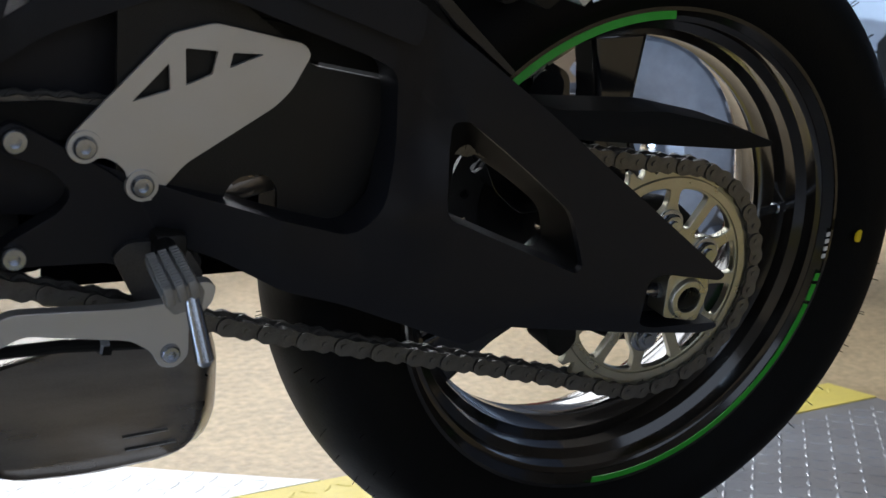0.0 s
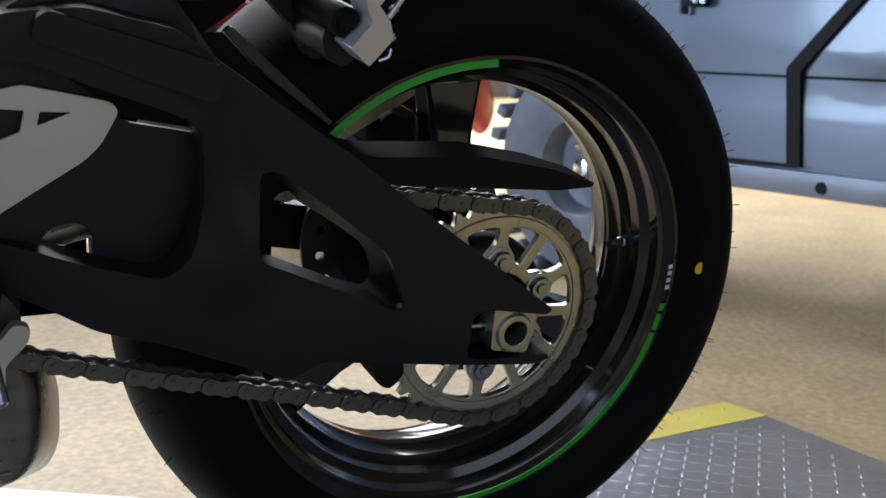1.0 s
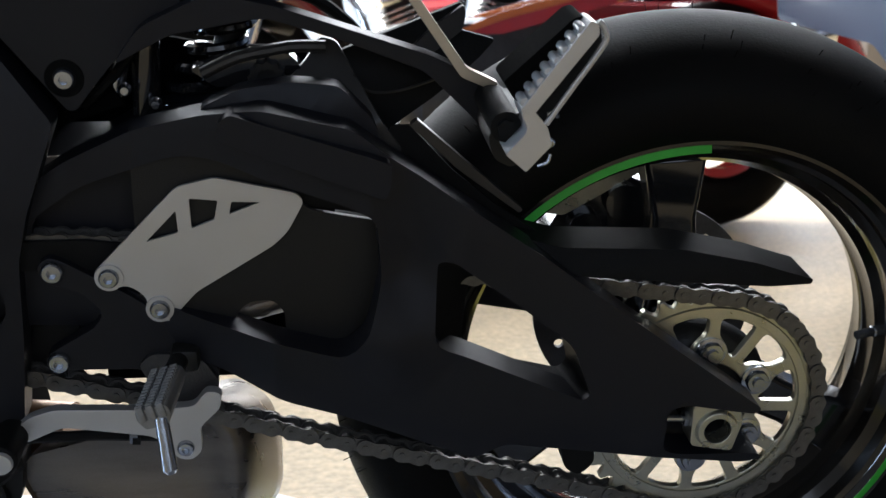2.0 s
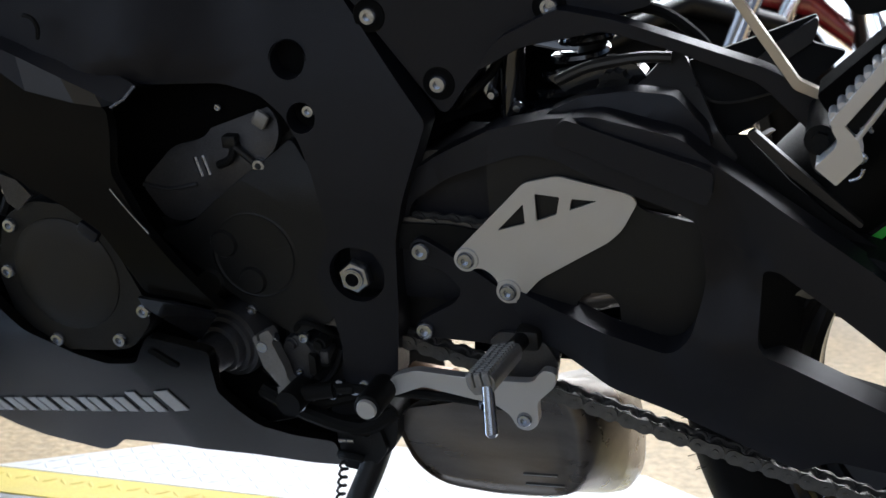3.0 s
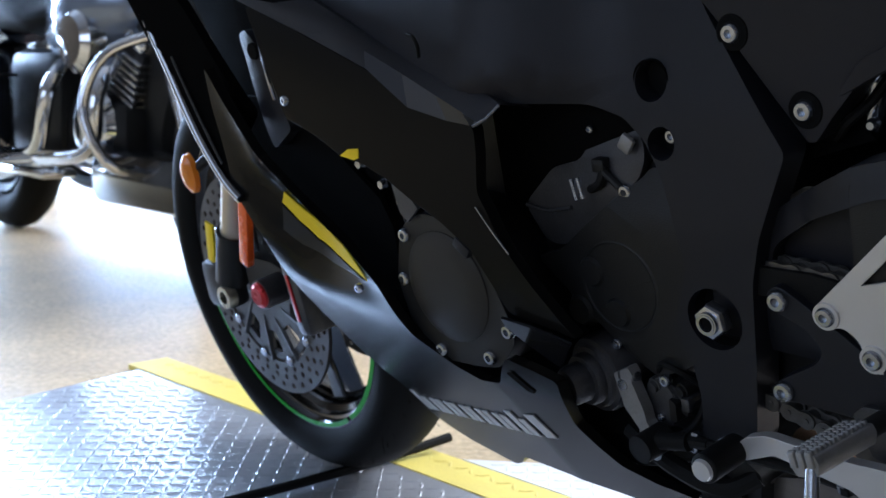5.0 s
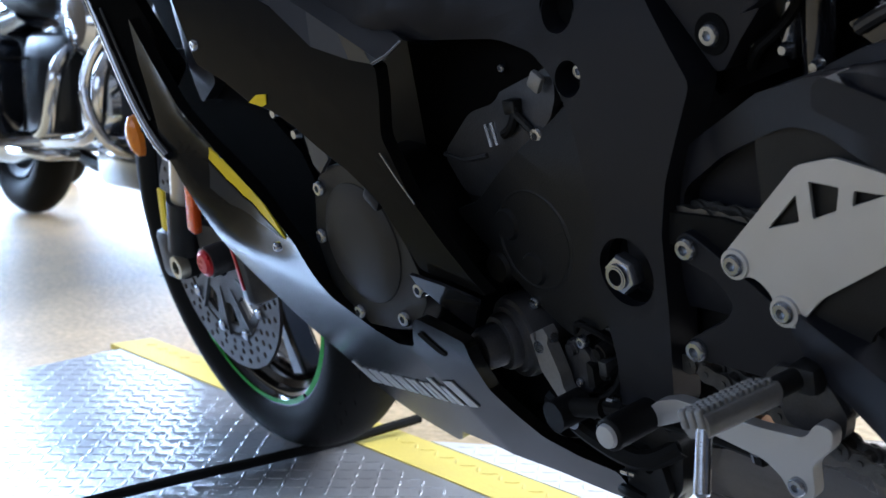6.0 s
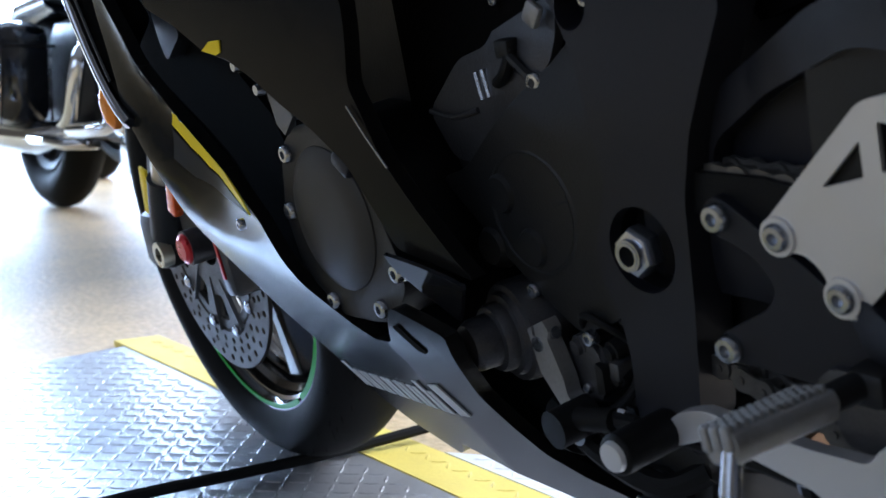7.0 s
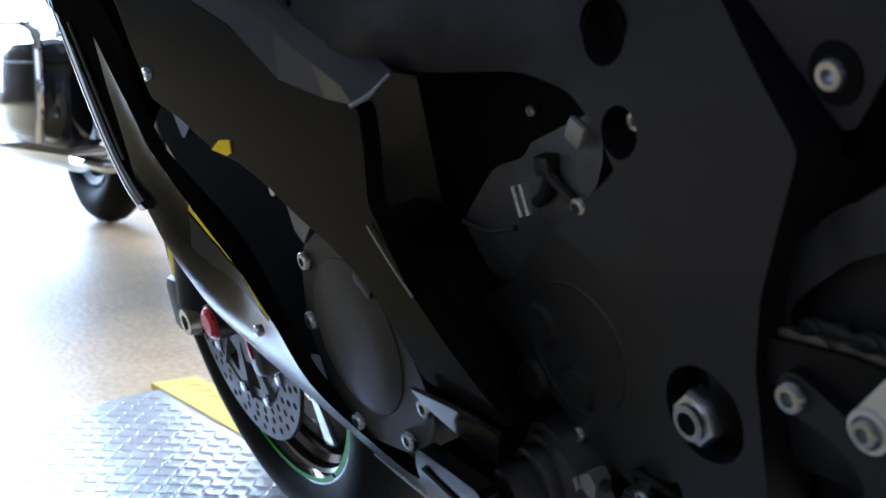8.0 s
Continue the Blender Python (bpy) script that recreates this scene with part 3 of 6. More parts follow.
inner_first = part("inner_link", inner, CHAIN, chain, at=inv @ link_at(1))
for i in range(2, count):
    o = again(inner_first if i % 2 else chain, inv @ link_at(i), chain)
    o.name = "inner_link" if i % 2 else "outer_link"
front_sprocket = part("front_sprocket", prism(toothed(17, R17), -0.003, 0.003, [circle(0, 0, 0.012)]), CHAIN, bike, at=T(FRONT_C.x, -0.0955, FRONT_C.y))

# -- swingarm
ARM = [(-0.60, 0.478), (-0.515, 0.535), (-0.459, 0.566), (-0.409, 0.581), (-0.365, 0.588), (-0.30, 0.573), (-0.279, 0.556), (-0.158, 0.473), (-0.109, 0.436), (-0.038, 0.384),
       (0.036, 0.330), (0.03, 0.326), (-0.03, 0.337), (-0.045, 0.332), (-0.045, 0.292), (-0.03, 0.287), (0.04, 0.284), (0.044, 0.278), (0.03, 0.273), (-0.046, 0.284), (-0.132, 0.297), (-0.178, 0.306),
       (-0.203, 0.291), (-0.307, 0.336), (-0.352, 0.350), (-0.397, 0.374), (-0.45, 0.392), (-0.52, 0.402), (-0.60, 0.402)]
OPEN_FRONT = [(-0.54, 0.462), (-0.43, 0.424), (-0.35, 0.402), (-0.308, 0.390), (-0.290, 0.409), (-0.279, 0.455), (-0.284, 0.505), (-0.304, 0.515), (-0.401, 0.550), (-0.43, 0.550), (-0.50, 0.52), (-0.54, 0.492)]
OPEN_REAR = [(-0.239, 0.400), (-0.237, 0.468), (-0.226, 0.470), (-0.173, 0.431), (-0.128, 0.395), (-0.111, 0.350), (-0.117, 0.345)]
THROUGH = [(-0.211, 0.371), (-0.208, 0.425), (-0.199, 0.4335), (-0.160, 0.409), (-0.128, 0.385), (-0.121, 0.358), (-0.128, 0.350)]


def arm_depth(x, z):
    """Cast arm: the spine and the lower rail fall away from a ridge, and the web between the openings is hollow."""
    top = float(np.interp(x, [-0.60, -0.459, -0.365, -0.30, -0.158, -0.038, 0.036], [0.478, 0.566, 0.588, 0.573, 0.473, 0.384, 0.330]))
    low = float(np.interp(x, [-0.60, -0.45, -0.352, -0.203, -0.132, -0.046], [0.402, 0.392, 0.350, 0.291, 0.297, 0.284]))
    y = -0.143 + 0.045 * max(0.0, min(1.0, (-0.36 - x) / 0.15))
    y += 4.0 * max(0.0, 0.02 - (top - z)) ** 2 + 5.0 * max(0.0, 0.035 - (z - low)) ** 2
    web = max(0.0, 1 - abs(x + 0.2575) / 0.03) * max(0.0, 1 - abs(z - 0.47) / 0.09)
    corner = max(0.0, 0.05 - math.hypot(x + 0.268, z - 0.405)) * 0.28
    return y + 0.014 * web - corner


swing = part("swingarm", panel(ARM, arm_depth, 0.032, [OPEN_FRONT, OPEN_REAR], r=0.008, step=0.0125, rh=0.012), SATIN, bike, "satin black cast swingarm", bevel=0.007)
part("right_arm", prism([(-0.60, 0.47), (-0.5, 0.46), (-0.30, 0.385), (-0.03, 0.335), (0.03, 0.335), (0.035, 0.29), (-0.04, 0.29), (-0.31, 0.34), (-0.5, 0.4), (-0.6, 0.41)], 0.105, 0.14, r=0.006), SATIN, swing, bevel=0.004)
part("cross_beam", prism([(-0.62, 0.47), (-0.515, 0.525), (-0.459, 0.558), (-0.40, 0.572), (-0.37, 0.575), (-0.36, 0.545), (-0.40, 0.47), (-0.43, 0.42), (-0.50, 0.405), (-0.62, 0.40)], -0.082, 0.11), SATIN, swing, bevel=0.008)
part("brace", panel([(-0.396, 0.580), (-0.388, 0.586), (-0.2906, 0.5575), (-0.2736, 0.5515), (-0.2742, 0.534), (-0.2778, 0.5255), (-0.2836, 0.5265), (-0.398, 0.5665)], lambda x, z: -0.156 + 0.12 * max(0, -0.28 - x), 0.034, r=0.004, step=0.03), SATIN, swing, "raised upper brace", bevel=0.002)
# Black sheet placed to close part of the camera's view through the slit.
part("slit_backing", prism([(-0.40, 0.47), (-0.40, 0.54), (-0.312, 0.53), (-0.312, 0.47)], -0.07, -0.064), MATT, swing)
part("upper_guard", prism([(-0.462, 0.565), (-0.40, 0.572), (-0.285, 0.545), (-0.268, 0.52), (-0.268, 0.494), (-0.284, 0.4957), (-0.333, 0.5045), (-0.36, 0.510), (-0.46, 0.53)], -0.109, -0.104), MATT, swing)
part("inner_panel", panel([(-0.462, 0.425), (-0.392, 0.4035), (-0.390, 0.417), (-0.381, 0.4265), (-0.362, 0.428), (-0.353, 0.418), (-0.352, 0.392), (-0.30, 0.38), (-0.268, 0.46), (-0.270, 0.4895), (-0.284, 0.4925), (-0.333, 0.502), (-0.345, 0.515), (-0.40, 0.555), (-0.462, 0.555)], lambda x, z: -0.1125 + 0.02 * max(0, x + 0.30), 0.005, r=0.006, step=0.04), INNER, swing, "recessed black inner guard")
bm = bmesh.new()
mouth, throat = ([bm.verts.new((x, y, z)) for x, z in rounded(o, 0.012)] for o, y in ((OPEN_REAR, -0.136), (THROUGH, -0.095)))
for k in range(len(mouth)):
    bm.faces.new((mouth[k], mouth[k - 1], throat[k - 1], throat[k]))
# Walls coloured darker than the arm to stand for the recess's shade.
part("recess_wall", bm, MATT, swing, "tapered recess round the lightening hole")
part("axle_block", join(prism([(-0.023, 0.335), (0.018, 0.332), (0.021, 0.318), (0.014, 0.29), (-0.022, 0.297)], -0.141, -0.118, [circle(-0.0015, 0.3125, 0.0115, 24)], r=0.004),
                        moved(lathe([(0.0115, -0.138), (0.0115, -0.1455), (0.0165, -0.1455), (0.018, -0.142), (0.018, -0.135)], 28), T(-0.0015, 0, 0.3125))), GOLD, swing, "pale metal chain adjuster block", bevel=0.001)
part("axle_hole", moved(lathe([(0, -0.128), (0.0118, -0.128), (0.0118, -0.12)], 24), T(-0.0015, 0, 0.3125)), HOLE_SHADE, swing)
part("adjuster_bolt", join(tube([(-0.055, -0.13, 0.3185), (-0.018, -0.13, 0.317)], 0.0032, 10), tube([(-0.027, -0.13, 0.3175), (-0.022, -0.13, 0.3172)], 0.007, 6)), STEEL, swing, "steel chain adjuster bolt")
part("chain_roller", prism([(-0.131, 0.30), (-0.126, 0.276), (-0.113, 0.268), (-0.1, 0.281), (-0.103, 0.299)], -0.135, -0.1, r=0.007), MATT, swing, "black rubber chain roller", bevel=0.003)
# Near-black sheet sized to close the camera's view through the notch.
part("link_backing", prism([(-0.50, 0.335), (-0.348, 0.335), (-0.348, 0.44), (-0.50, 0.44)], -0.062, -0.056), DULL_BLACK, swing)
part("link_rod", join(tube(curve([(-0.41, -0.085, 0.40), (-0.375, -0.088, 0.414), (-0.335, -0.086, 0.424)], 5), 0.013, 14), tube([(-0.372, -0.1, 0.416), (-0.372, -0.08, 0.416)], 0.009, 12)), TITAN, swing, "pale metal link behind the inner guard")
# Made-up black strip covers most of the chain where it lies in shade.
part("chain_shade_strip", panel([(-0.60, 0.455), (-0.60, 0.478), (-0.50, 0.479), (-0.41, 0.467), (-0.36, 0.461), (-0.36, 0.445), (-0.50, 0.455)], lambda x, z: -0.1085, 0.004, step=0.2), MATT, swing, "black strip put over the chain for its shade")
part("chain_guard", panel([(-0.20, 0.485), (-0.138, 0.470), (-0.041, 0.467), (0.021, 0.456), (0.067, 0.442), (0.066, 0.438), (0.031, 0.4365), (-0.116, 0.4485), (-0.19, 0.460)], lambda x, z: -0.131 + 0.55 * max(0, z - 0.452), 0.045, r=0.006, step=0.02), MATT, swing, "black plastic chain guard", bevel=0.003)

# hugger over the tyre
bm = bmesh.new()
rows = []
for i in range(17):
    a = radians(142 + 32 * i / 16)
    r = 0.335 + 0.012 * math.sin(i / 16 * math.pi)
    rows.append([bm.verts.new((r * math.cos(a) * (1 - 0.02 * abs(k)), 0.03 * k, 0.317 + r * (1 - 0.012 * k * k / 2) * math.sin(a))) for k in (-3, -2.6, -1.5, 0, 1.5, 2.6, 3)])
for p, q in zip(rows, rows[1:]):
    for k in range(6):
        bm.faces.new((p[k], p[k + 1], q[k + 1], q[k]))
r_ = bmesh.ops.extrude_face_region(bm, geom=list(bm.faces))
for v in [v for v in r_["geom"] if isinstance(v, bmesh.types.BMVert)]:
    d = Vector((v.co.x, 0, v.co.z - 0.317)).normalized()
    v.co -= d * 0.004
hugger = part("rear_hugger", bm, MATT, bike, "black rear hugger mudguard")
part("hugger_edge", prism([(-0.2560, 0.5625), (-0.2500, 0.5670), (-0.2086, 0.5303), (-0.165, 0.4925), (-0.168, 0.4895), (-0.2190, 0.5275)], -0.096, -0.088, r=0.002), HUGGER_LIT, hugger, "grey-brown hugger edge, lightened for the light it catches", bevel=0.002)
part("hugger_side", panel([(-0.27, 0.562), (-0.256, 0.562), (-0.221, 0.525), (-0.186, 0.496), (-0.148, 0.470), (-0.116, 0.445), (-0.128, 0.432), (-0.18, 0.462), (-0.28, 0.54)], lambda x, z: -0.094, 0.003, step=0.2), MATT, hugger)
part("hugger_arch", tube(curve([(-0.410, -0.072, 0.597), (-0.386, -0.072, 0.6085), (-0.3616, -0.069, 0.6135), (-0.340, -0.066, 0.616), (-0.318, -0.064, 0.6155)], 6), 0.0048, 10), HUGGER_LIT, hugger, "moulded arch over the shock")
part("hugger_cheek", panel([(-0.322, 0.6210), (-0.309, 0.6178), (-0.2975, 0.5985), (-0.279, 0.5685), (-0.2606, 0.5427), (-0.274, 0.5377), (-0.297, 0.563), (-0.313, 0.580), (-0.3335, 0.5845), (-0.358, 0.585), (-0.3425, 0.596), (-0.331, 0.6075)], lambda x, z: -0.096 + 0.75 * max(0.0, z - 0.565), 0.006, r=0.004, step=0.012), HUGGER_LIT, hugger, "grey-brown moulded hugger cheek, lightened for the light it catches", bevel=0.0015)
part("hugger_rear", panel([(-0.318, 0.606), (-0.262, 0.6245), (-0.21, 0.642), (-0.2074, 0.637), (-0.2132, 0.6235), (-0.185, 0.617), (-0.2341, 0.575), (-0.275, 0.545), (-0.298, 0.58)], lambda x, z: -0.062 + 0.8 * max(0.0, z - 0.6), 0.006, r=0.004, step=0.02), MATT, hugger, "black moulded hugger rear", bevel=0.002)
part("hugger_tray", panel([(-0.262, 0.6045), (-0.236, 0.6255), (-0.209, 0.6415), (-0.2075, 0.636), (-0.211, 0.6245), (-0.248, 0.601)], lambda x, z: -0.068 + 0.8 * max(0.0, z - 0.6), 0.006, r=0.003, step=0.02), HUGGER_LIT, hugger, "grey-brown plastic tray on the hugger, lightened for the light it catches", bevel=0.002)
part("hugger_window", tube(curve([(-0.297, -0.073, 0.5965), (-0.286, -0.073, 0.583), (-0.262, -0.074, 0.5835), (-0.228, -0.072, 0.594)], 5), 0.0012, 6), HUGGER_LIT, hugger, "raised outline of a moulded panel")
part("arm_hump", panel([(-0.414, 0.572), (-0.4086, 0.583), (-0.382, 0.5945), (-0.345, 0.599), (-0.309, 0.5965), (-0.285, 0.573), (-0.279, 0.556), (-0.35, 0.566)], lambda x, z: -0.112 + 0.5 * max(0.0, z - 0.585), 0.02, r=0.006, step=0.02), SATIN, hugger, "black moulded hump over the arm", bevel=0.003)

# -- frame
FRAME = [(-1.05, 0.705), (-0.95, 0.675), (-0.871, 0.648), (-0.798, 0.616), (-0.749, 0.606), (-0.701, 0.601), (-0.667, 0.589), (-0.646, 0.572), (-0.632, 0.549), (-0.622, 0.522), (-0.616, 0.496), (-0.611, 0.469),
         (-0.619, 0.447), (-0.627, 0.426), (-0.625, 0.404), (-0.615, 0.386), (-0.610, 0.358), (-0.612, 0.32), (-0.60, 0.312), (-0.568, 0.315), (-0.558, 0.325), (-0.551, 0.399), (-0.548, 0.464), (-0.539, 0.501), (-0.528, 0.532),
         (-0.515, 0.569), (-0.590, 0.671), (-0.64, 0.76), (-0.9, 0.80), (-1.05, 0.78)]


def frame_depth(x, z):
    bulge = max(0.0, min(1.0, (-0.665 - x) / 0.13))
    flare = 0.066 * bulge * bulge * (3 - 2 * bulge) * max(0.0, min(1.0, (z - 0.57) / 0.05))
    return -0.1155 + 0.16 * max(0.0, z - 0.50) ** 1.25 * 1.6 + 0.06 * max(0.0, z - 0.60) - flare


main_frame = part("frame", panel(FRAME, frame_depth, 0.03, [circle(-0.640, 0.619, 0.0165, 20), circle(-0.629, 0.5705, 0.0135, 20), circle(-0.5875, 0.43, 0.0265, 28)], r=0.006, step=0.02), SATIN, bike, "satin black aluminium twin spar frame", bevel=0.008)
for x, y, z, r in ((-0.640, -0.1, 0.619, 0.0175), (-0.629, -0.107, 0.5705, 0.0145)):
    part("hole_lining", moved(lathe([(0, 0.02), (r, 0.02), (r, 0.003)], 20), T(x, y, z)), HOLE_SHADE, main_frame)
part("right_spar", panel(FRAME, lambda x, z: 0.095 - 0.1 * max(0, z - 0.55), 0.025, step=0.1), SATIN, main_frame, bevel=0.003)
part("pivot_collar", moved(lathe([(0.0125, 0.014), (0.028, 0.014), (0.0285, -0.001), (0.0262, -0.002), (0.0255, 0.010), (0.0125, 0.011)], 32), T(-0.5875, -0.104, 0.43)), HOLE_SHADE, main_frame)
nut = join(lathe([(0.0095, -0.018), (0.0115, -0.018), (0.0118, -0.0145), (0.0165, -0.014), (0.0185, -0.011), (0.0185, -0.002), (0.0085, 0.0)], 36, shape=lambda k, a: 1 if k < 3 or k > 5 else 0.866 / math.cos(a % (math.pi / 3) - math.pi / 6)),
           lathe([(0.0082, -0.012), (0.0095, -0.0185), (0.0075, -0.0185), (0.007, -0.004), (0, -0.004)], 28))
part("pivot_nut", moved(nut, T(-0.5875, -0.110, 0.43) @ pose(0, 0, 0, 0, 20, 0) @ Matrix.Diagonal((0.84, 0.95, 0.84, 1))), NUT_STEEL, main_frame, "bright steel pivot nut")
part("nut_bore", moved(lathe([(0, -0.0145), (0.0073, -0.0145), (0.0073, -0.010)], 24), T(-0.5875, -0.110, 0.43)), HOLE_SHADE, main_frame)
bolt(-0.626, -0.094, 0.574, 0.8)

part("cover_hook", tube(curve([(-0.8331, -0.170, 0.6546), (-0.8285, -0.173, 0.664), (-0.8325, -0.173, 0.6725), (-0.842, -0.171, 0.6745)], 5), 0.0019, 8), MATT, main_frame, "small black hook on the side cover")
part("pale_bracket", panel([(-0.5595, 0.512), (-0.5335, 0.5285), (-0.503, 0.530), (-0.5185, 0.5215), (-0.5315, 0.5135), (-0.552, 0.4955), (-0.563, 0.485)], lambda x, z: -0.06, 0.004, r=0.003, step=0.05), PALE, main_frame, "pale tan metal bracket behind the frame")

# -- rear subframe
SUB = [(-0.580, 0.6685), (-0.507, 0.5735), (-0.500, 0.574), (-0.485, 0.594), (-0.459, 0.624), (-0.435, 0.637), (-0.38, 0.648), (-0.33, 0.662), (-0.33, 0.70), (-0.40, 0.78), (-0.62, 0.80), (-0.64, 0.74)]
# Near-black filler that puts the shade into the seam beside the subframe.
part("seam_fill", prism([(-0.68, 0.76), (-0.53, 0.55), (-0.47, 0.57), (-0.58, 0.76)], -0.06, -0.04), DULL_BLACK, main_frame)
sub = part("subframe", prism(SUB, -0.088, -0.055, r=0.005), SATIN, bike, "black rear subframe plate", bevel=0.003)
RAIL = [(-0.47, 0.612), (-0.429, 0.634), (-0.363, 0.6465), (-0.311, 0.6315), (-0.246, 0.607), (-0.206, 0.568), (-0.191, 0.543), (-0.172, 0.55), (-0.170, 0.576), (-0.190, 0.594), (-0.242, 0.619), (-0.298, 0.637), (-0.354, 0.655), (-0.40, 0.664), (-0.45, 0.64)]
part("hanger_rail", prism(RAIL, -0.108, -0.088, r=0.008), SATIN, sub, "black passenger peg hanger", bevel=0.004)
part("hanger_strut", prism([(-0.330, 0.757), (-0.321, 0.760), (-0.259, 0.6715), (-0.2167, 0.6120), (-0.1925, 0.6004), (-0.1965, 0.5946), (-0.2207, 0.6048), (-0.2674, 0.6713)], -0.116, -0.108, r=0.003), PALE, sub, "bare metal hanger strut", bevel=0.001)
for x, y, z in ((-0.564, -0.0885, 0.655), (-0.507, -0.0885, 0.598), (-0.41, -0.0885, 0.662)):
    bolt(x, y, z, 1.02, parent=sub)
    part("bolt_recess", moved(lathe([(0.0085, -0.0006), (0.0135, -0.0006), (0.0145, 0.001)], 28), T(x, -0.0885, z)), HOLE_SHADE, sub)

# passenger peg, folded up
peg = part("passenger_peg", prism([(-0.1935, 0.6065), (-0.1842, 0.6035), (-0.1435, 0.6574), (-0.1446, 0.6644), (-0.1499, 0.6668), (-0.1545, 0.6600)], -0.207, -0.18, r=0.002), SILVER, bike, "silver folding passenger footpeg", bevel=0.0015)
for i in range(8):
    f = i / 7
    part("tooth", moved(lathe([(0, -0.0085), (0.0026, -0.0085), (0.0033, -0.007), (0.0033, 0.011), (0, 0.011)], 12), T(-0.1905 + 0.036 * f, -0.196, 0.6115 + 0.0485 * f)), SILVER, peg)
part("knuckle", prism([(-0.2011, 0.5745), (-0.1864, 0.5619), (-0.1697, 0.5809), (-0.1733, 0.5934), (-0.1842, 0.6060), (-0.1925, 0.6085), (-0.1907, 0.6007), (-0.1871, 0.5941), (-0.1880, 0.5892)], -0.203, -0.172, r=0.0015), SILVER, peg, "silver hinge block", bevel=0.001)
part("groove", prism([(-0.1845, 0.6040), (-0.1747, 0.5966), (-0.1395, 0.6516), (-0.1416, 0.6615), (-0.1446, 0.6640), (-0.1437, 0.6574)], -0.1985, -0.178, r=0.001), MATT, peg, "black rubber inlay")
part("outer_ridge", tube(curve([(-0.1745, -0.202, 0.5955), (-0.157, -0.203, 0.6230), (-0.1388, -0.203, 0.6510), (-0.1398, -0.203, 0.6605), (-0.1440, -0.203, 0.6655)], 5), 0.0021, 10), SILVER, peg)
part("rubber_pad", prism([(-0.2024, 0.6210), (-0.1564, 0.6645), (-0.1507, 0.6655), (-0.1479, 0.6629), (-0.1840, 0.6109), (-0.1896, 0.6047), (-0.1959, 0.6108)], -0.188, -0.15, r=0.003), DULL_BLACK, peg, "black rubber tread pad", bevel=0.002)
part("clevis", prism([(-0.1740, 0.5922), (-0.1823, 0.5898), (-0.1745, 0.5653), (-0.1889, 0.5516), (-0.2023, 0.5584), (-0.2074, 0.5743), (-0.1997, 0.5921)], -0.165, -0.1, r=0.005), ENGINE, peg, bevel=0.003)
part("hinge", moved(join(tube([(0, 0, 0), (0, 0.085, 0)], 0.011, 16), tube([(0, -0.004, 0), (0, 0.0, 0)], 0.0065, 6)), T(-0.1985, -0.185, 0.5885)), MATT, peg)
part("spring_clip", join(tube(curve([(-0.1745, -0.196, 0.5995), (-0.1690, -0.199, 0.6035), (-0.1655, -0.196, 0.5990)], 4), 0.0016, 8), tube(curve([(-0.1725, -0.199, 0.5850), (-0.1685, -0.200, 0.5815), (-0.1715, -0.198, 0.5780)], 4), 0.0018, 8),
                           tube(curve([(-0.1780, -0.199, 0.5650), (-0.1715, -0.200, 0.5680), (-0.1695, -0.199, 0.5735)], 4), 0.0013, 8)), STEEL, peg, "bright spring clip ends")

# -- heel guard, bracket, shift lever
HEEL = [(-0.494, 0.452), (-0.491, 0.460), (-0.430, 0.524), (-0.402, 0.531), (-0.342, 0.518), (-0.3365, 0.511), (-0.349, 0.487), (-0.360, 0.476), (-0.419, 0.439), (-0.433, 0.423), (-0.439, 0.415), (-0.451, 0.415), (-0.457, 0.422),
        (-0.456, 0.434), (-0.462, 0.441), (-0.471, 0.446), (-0.481, 0.443), (-0.489, 0.444)]
heel = part("heel_guard", panel(HEEL, lambda x, z: -0.1185, 0.003,
            [[(-0.454, 0.481), (-0.431, 0.5055), (-0.430, 0.488)], [(-0.421, 0.515), (-0.400, 0.513), (-0.403, 0.498), (-0.420, 0.491)], [(-0.392, 0.502), (-0.390, 0.512), (-0.369, 0.511)]], r=0.005, step=0.2, rh=0.0015), SILVER, bike, "bead blasted aluminium heel guard", bevel=0.0008)
bolt(-0.447, -0.119, 0.426, 1.0)
for x, z in ((-0.483, 0.453), (-0.447, 0.426)):
    part("washer", moved(lathe([(0.006, -0.002), (0.0105, -0.002), (0.011, 0.001)], 24), T(x, -0.1185, z)), SILVER, heel)
part("rub_tab", prism([(-0.44, 0.527), (-0.402, 0.54), (-0.335, 0.526), (-0.333, 0.515), (-0.40, 0.52)], -0.112, -0.1, r=0.004), MATT, heel, "black guard backing tab", bevel=0.002)
BRACKET = [(-0.536, 0.462), (-0.526, 0.47), (-0.514, 0.464), (-0.470, 0.437), (-0.427, 0.405), (-0.404, 0.370), (-0.410, 0.352), (-0.423, 0.353), (-0.467, 0.373), (-0.519, 0.374), (-0.534, 0.372), (-0.537, 0.385), (-0.526, 0.393), (-0.497, 0.410), (-0.490, 0.422), (-0.503, 0.438), (-0.532, 0.449)]
bracket = part("footpeg_bracket", prism(BRACKET, -0.1165, -0.1, r=0.006), SATIN, bike, "black cast footpeg bracket", bevel=0.004)
bolt(-0.524, -0.117, 0.458, 1.1, parent=bracket)
bolt(-0.526, -0.117, 0.382, 1.1, parent=bracket)
LEVER = [(-0.566, 0.331), (-0.549, 0.347), (-0.530, 0.3535), (-0.459, 0.3505), (-0.424, 0.3525), (-0.414, 0.366), (-0.402, 0.363), (-0.404, 0.35), (-0.420, 0.334), (-0.4195, 0.312), (-0.428, 0.304), (-0.439, 0.306), (-0.4445, 0.318), (-0.458, 0.3275), (-0.524, 0.338), (-0.553, 0.325)]
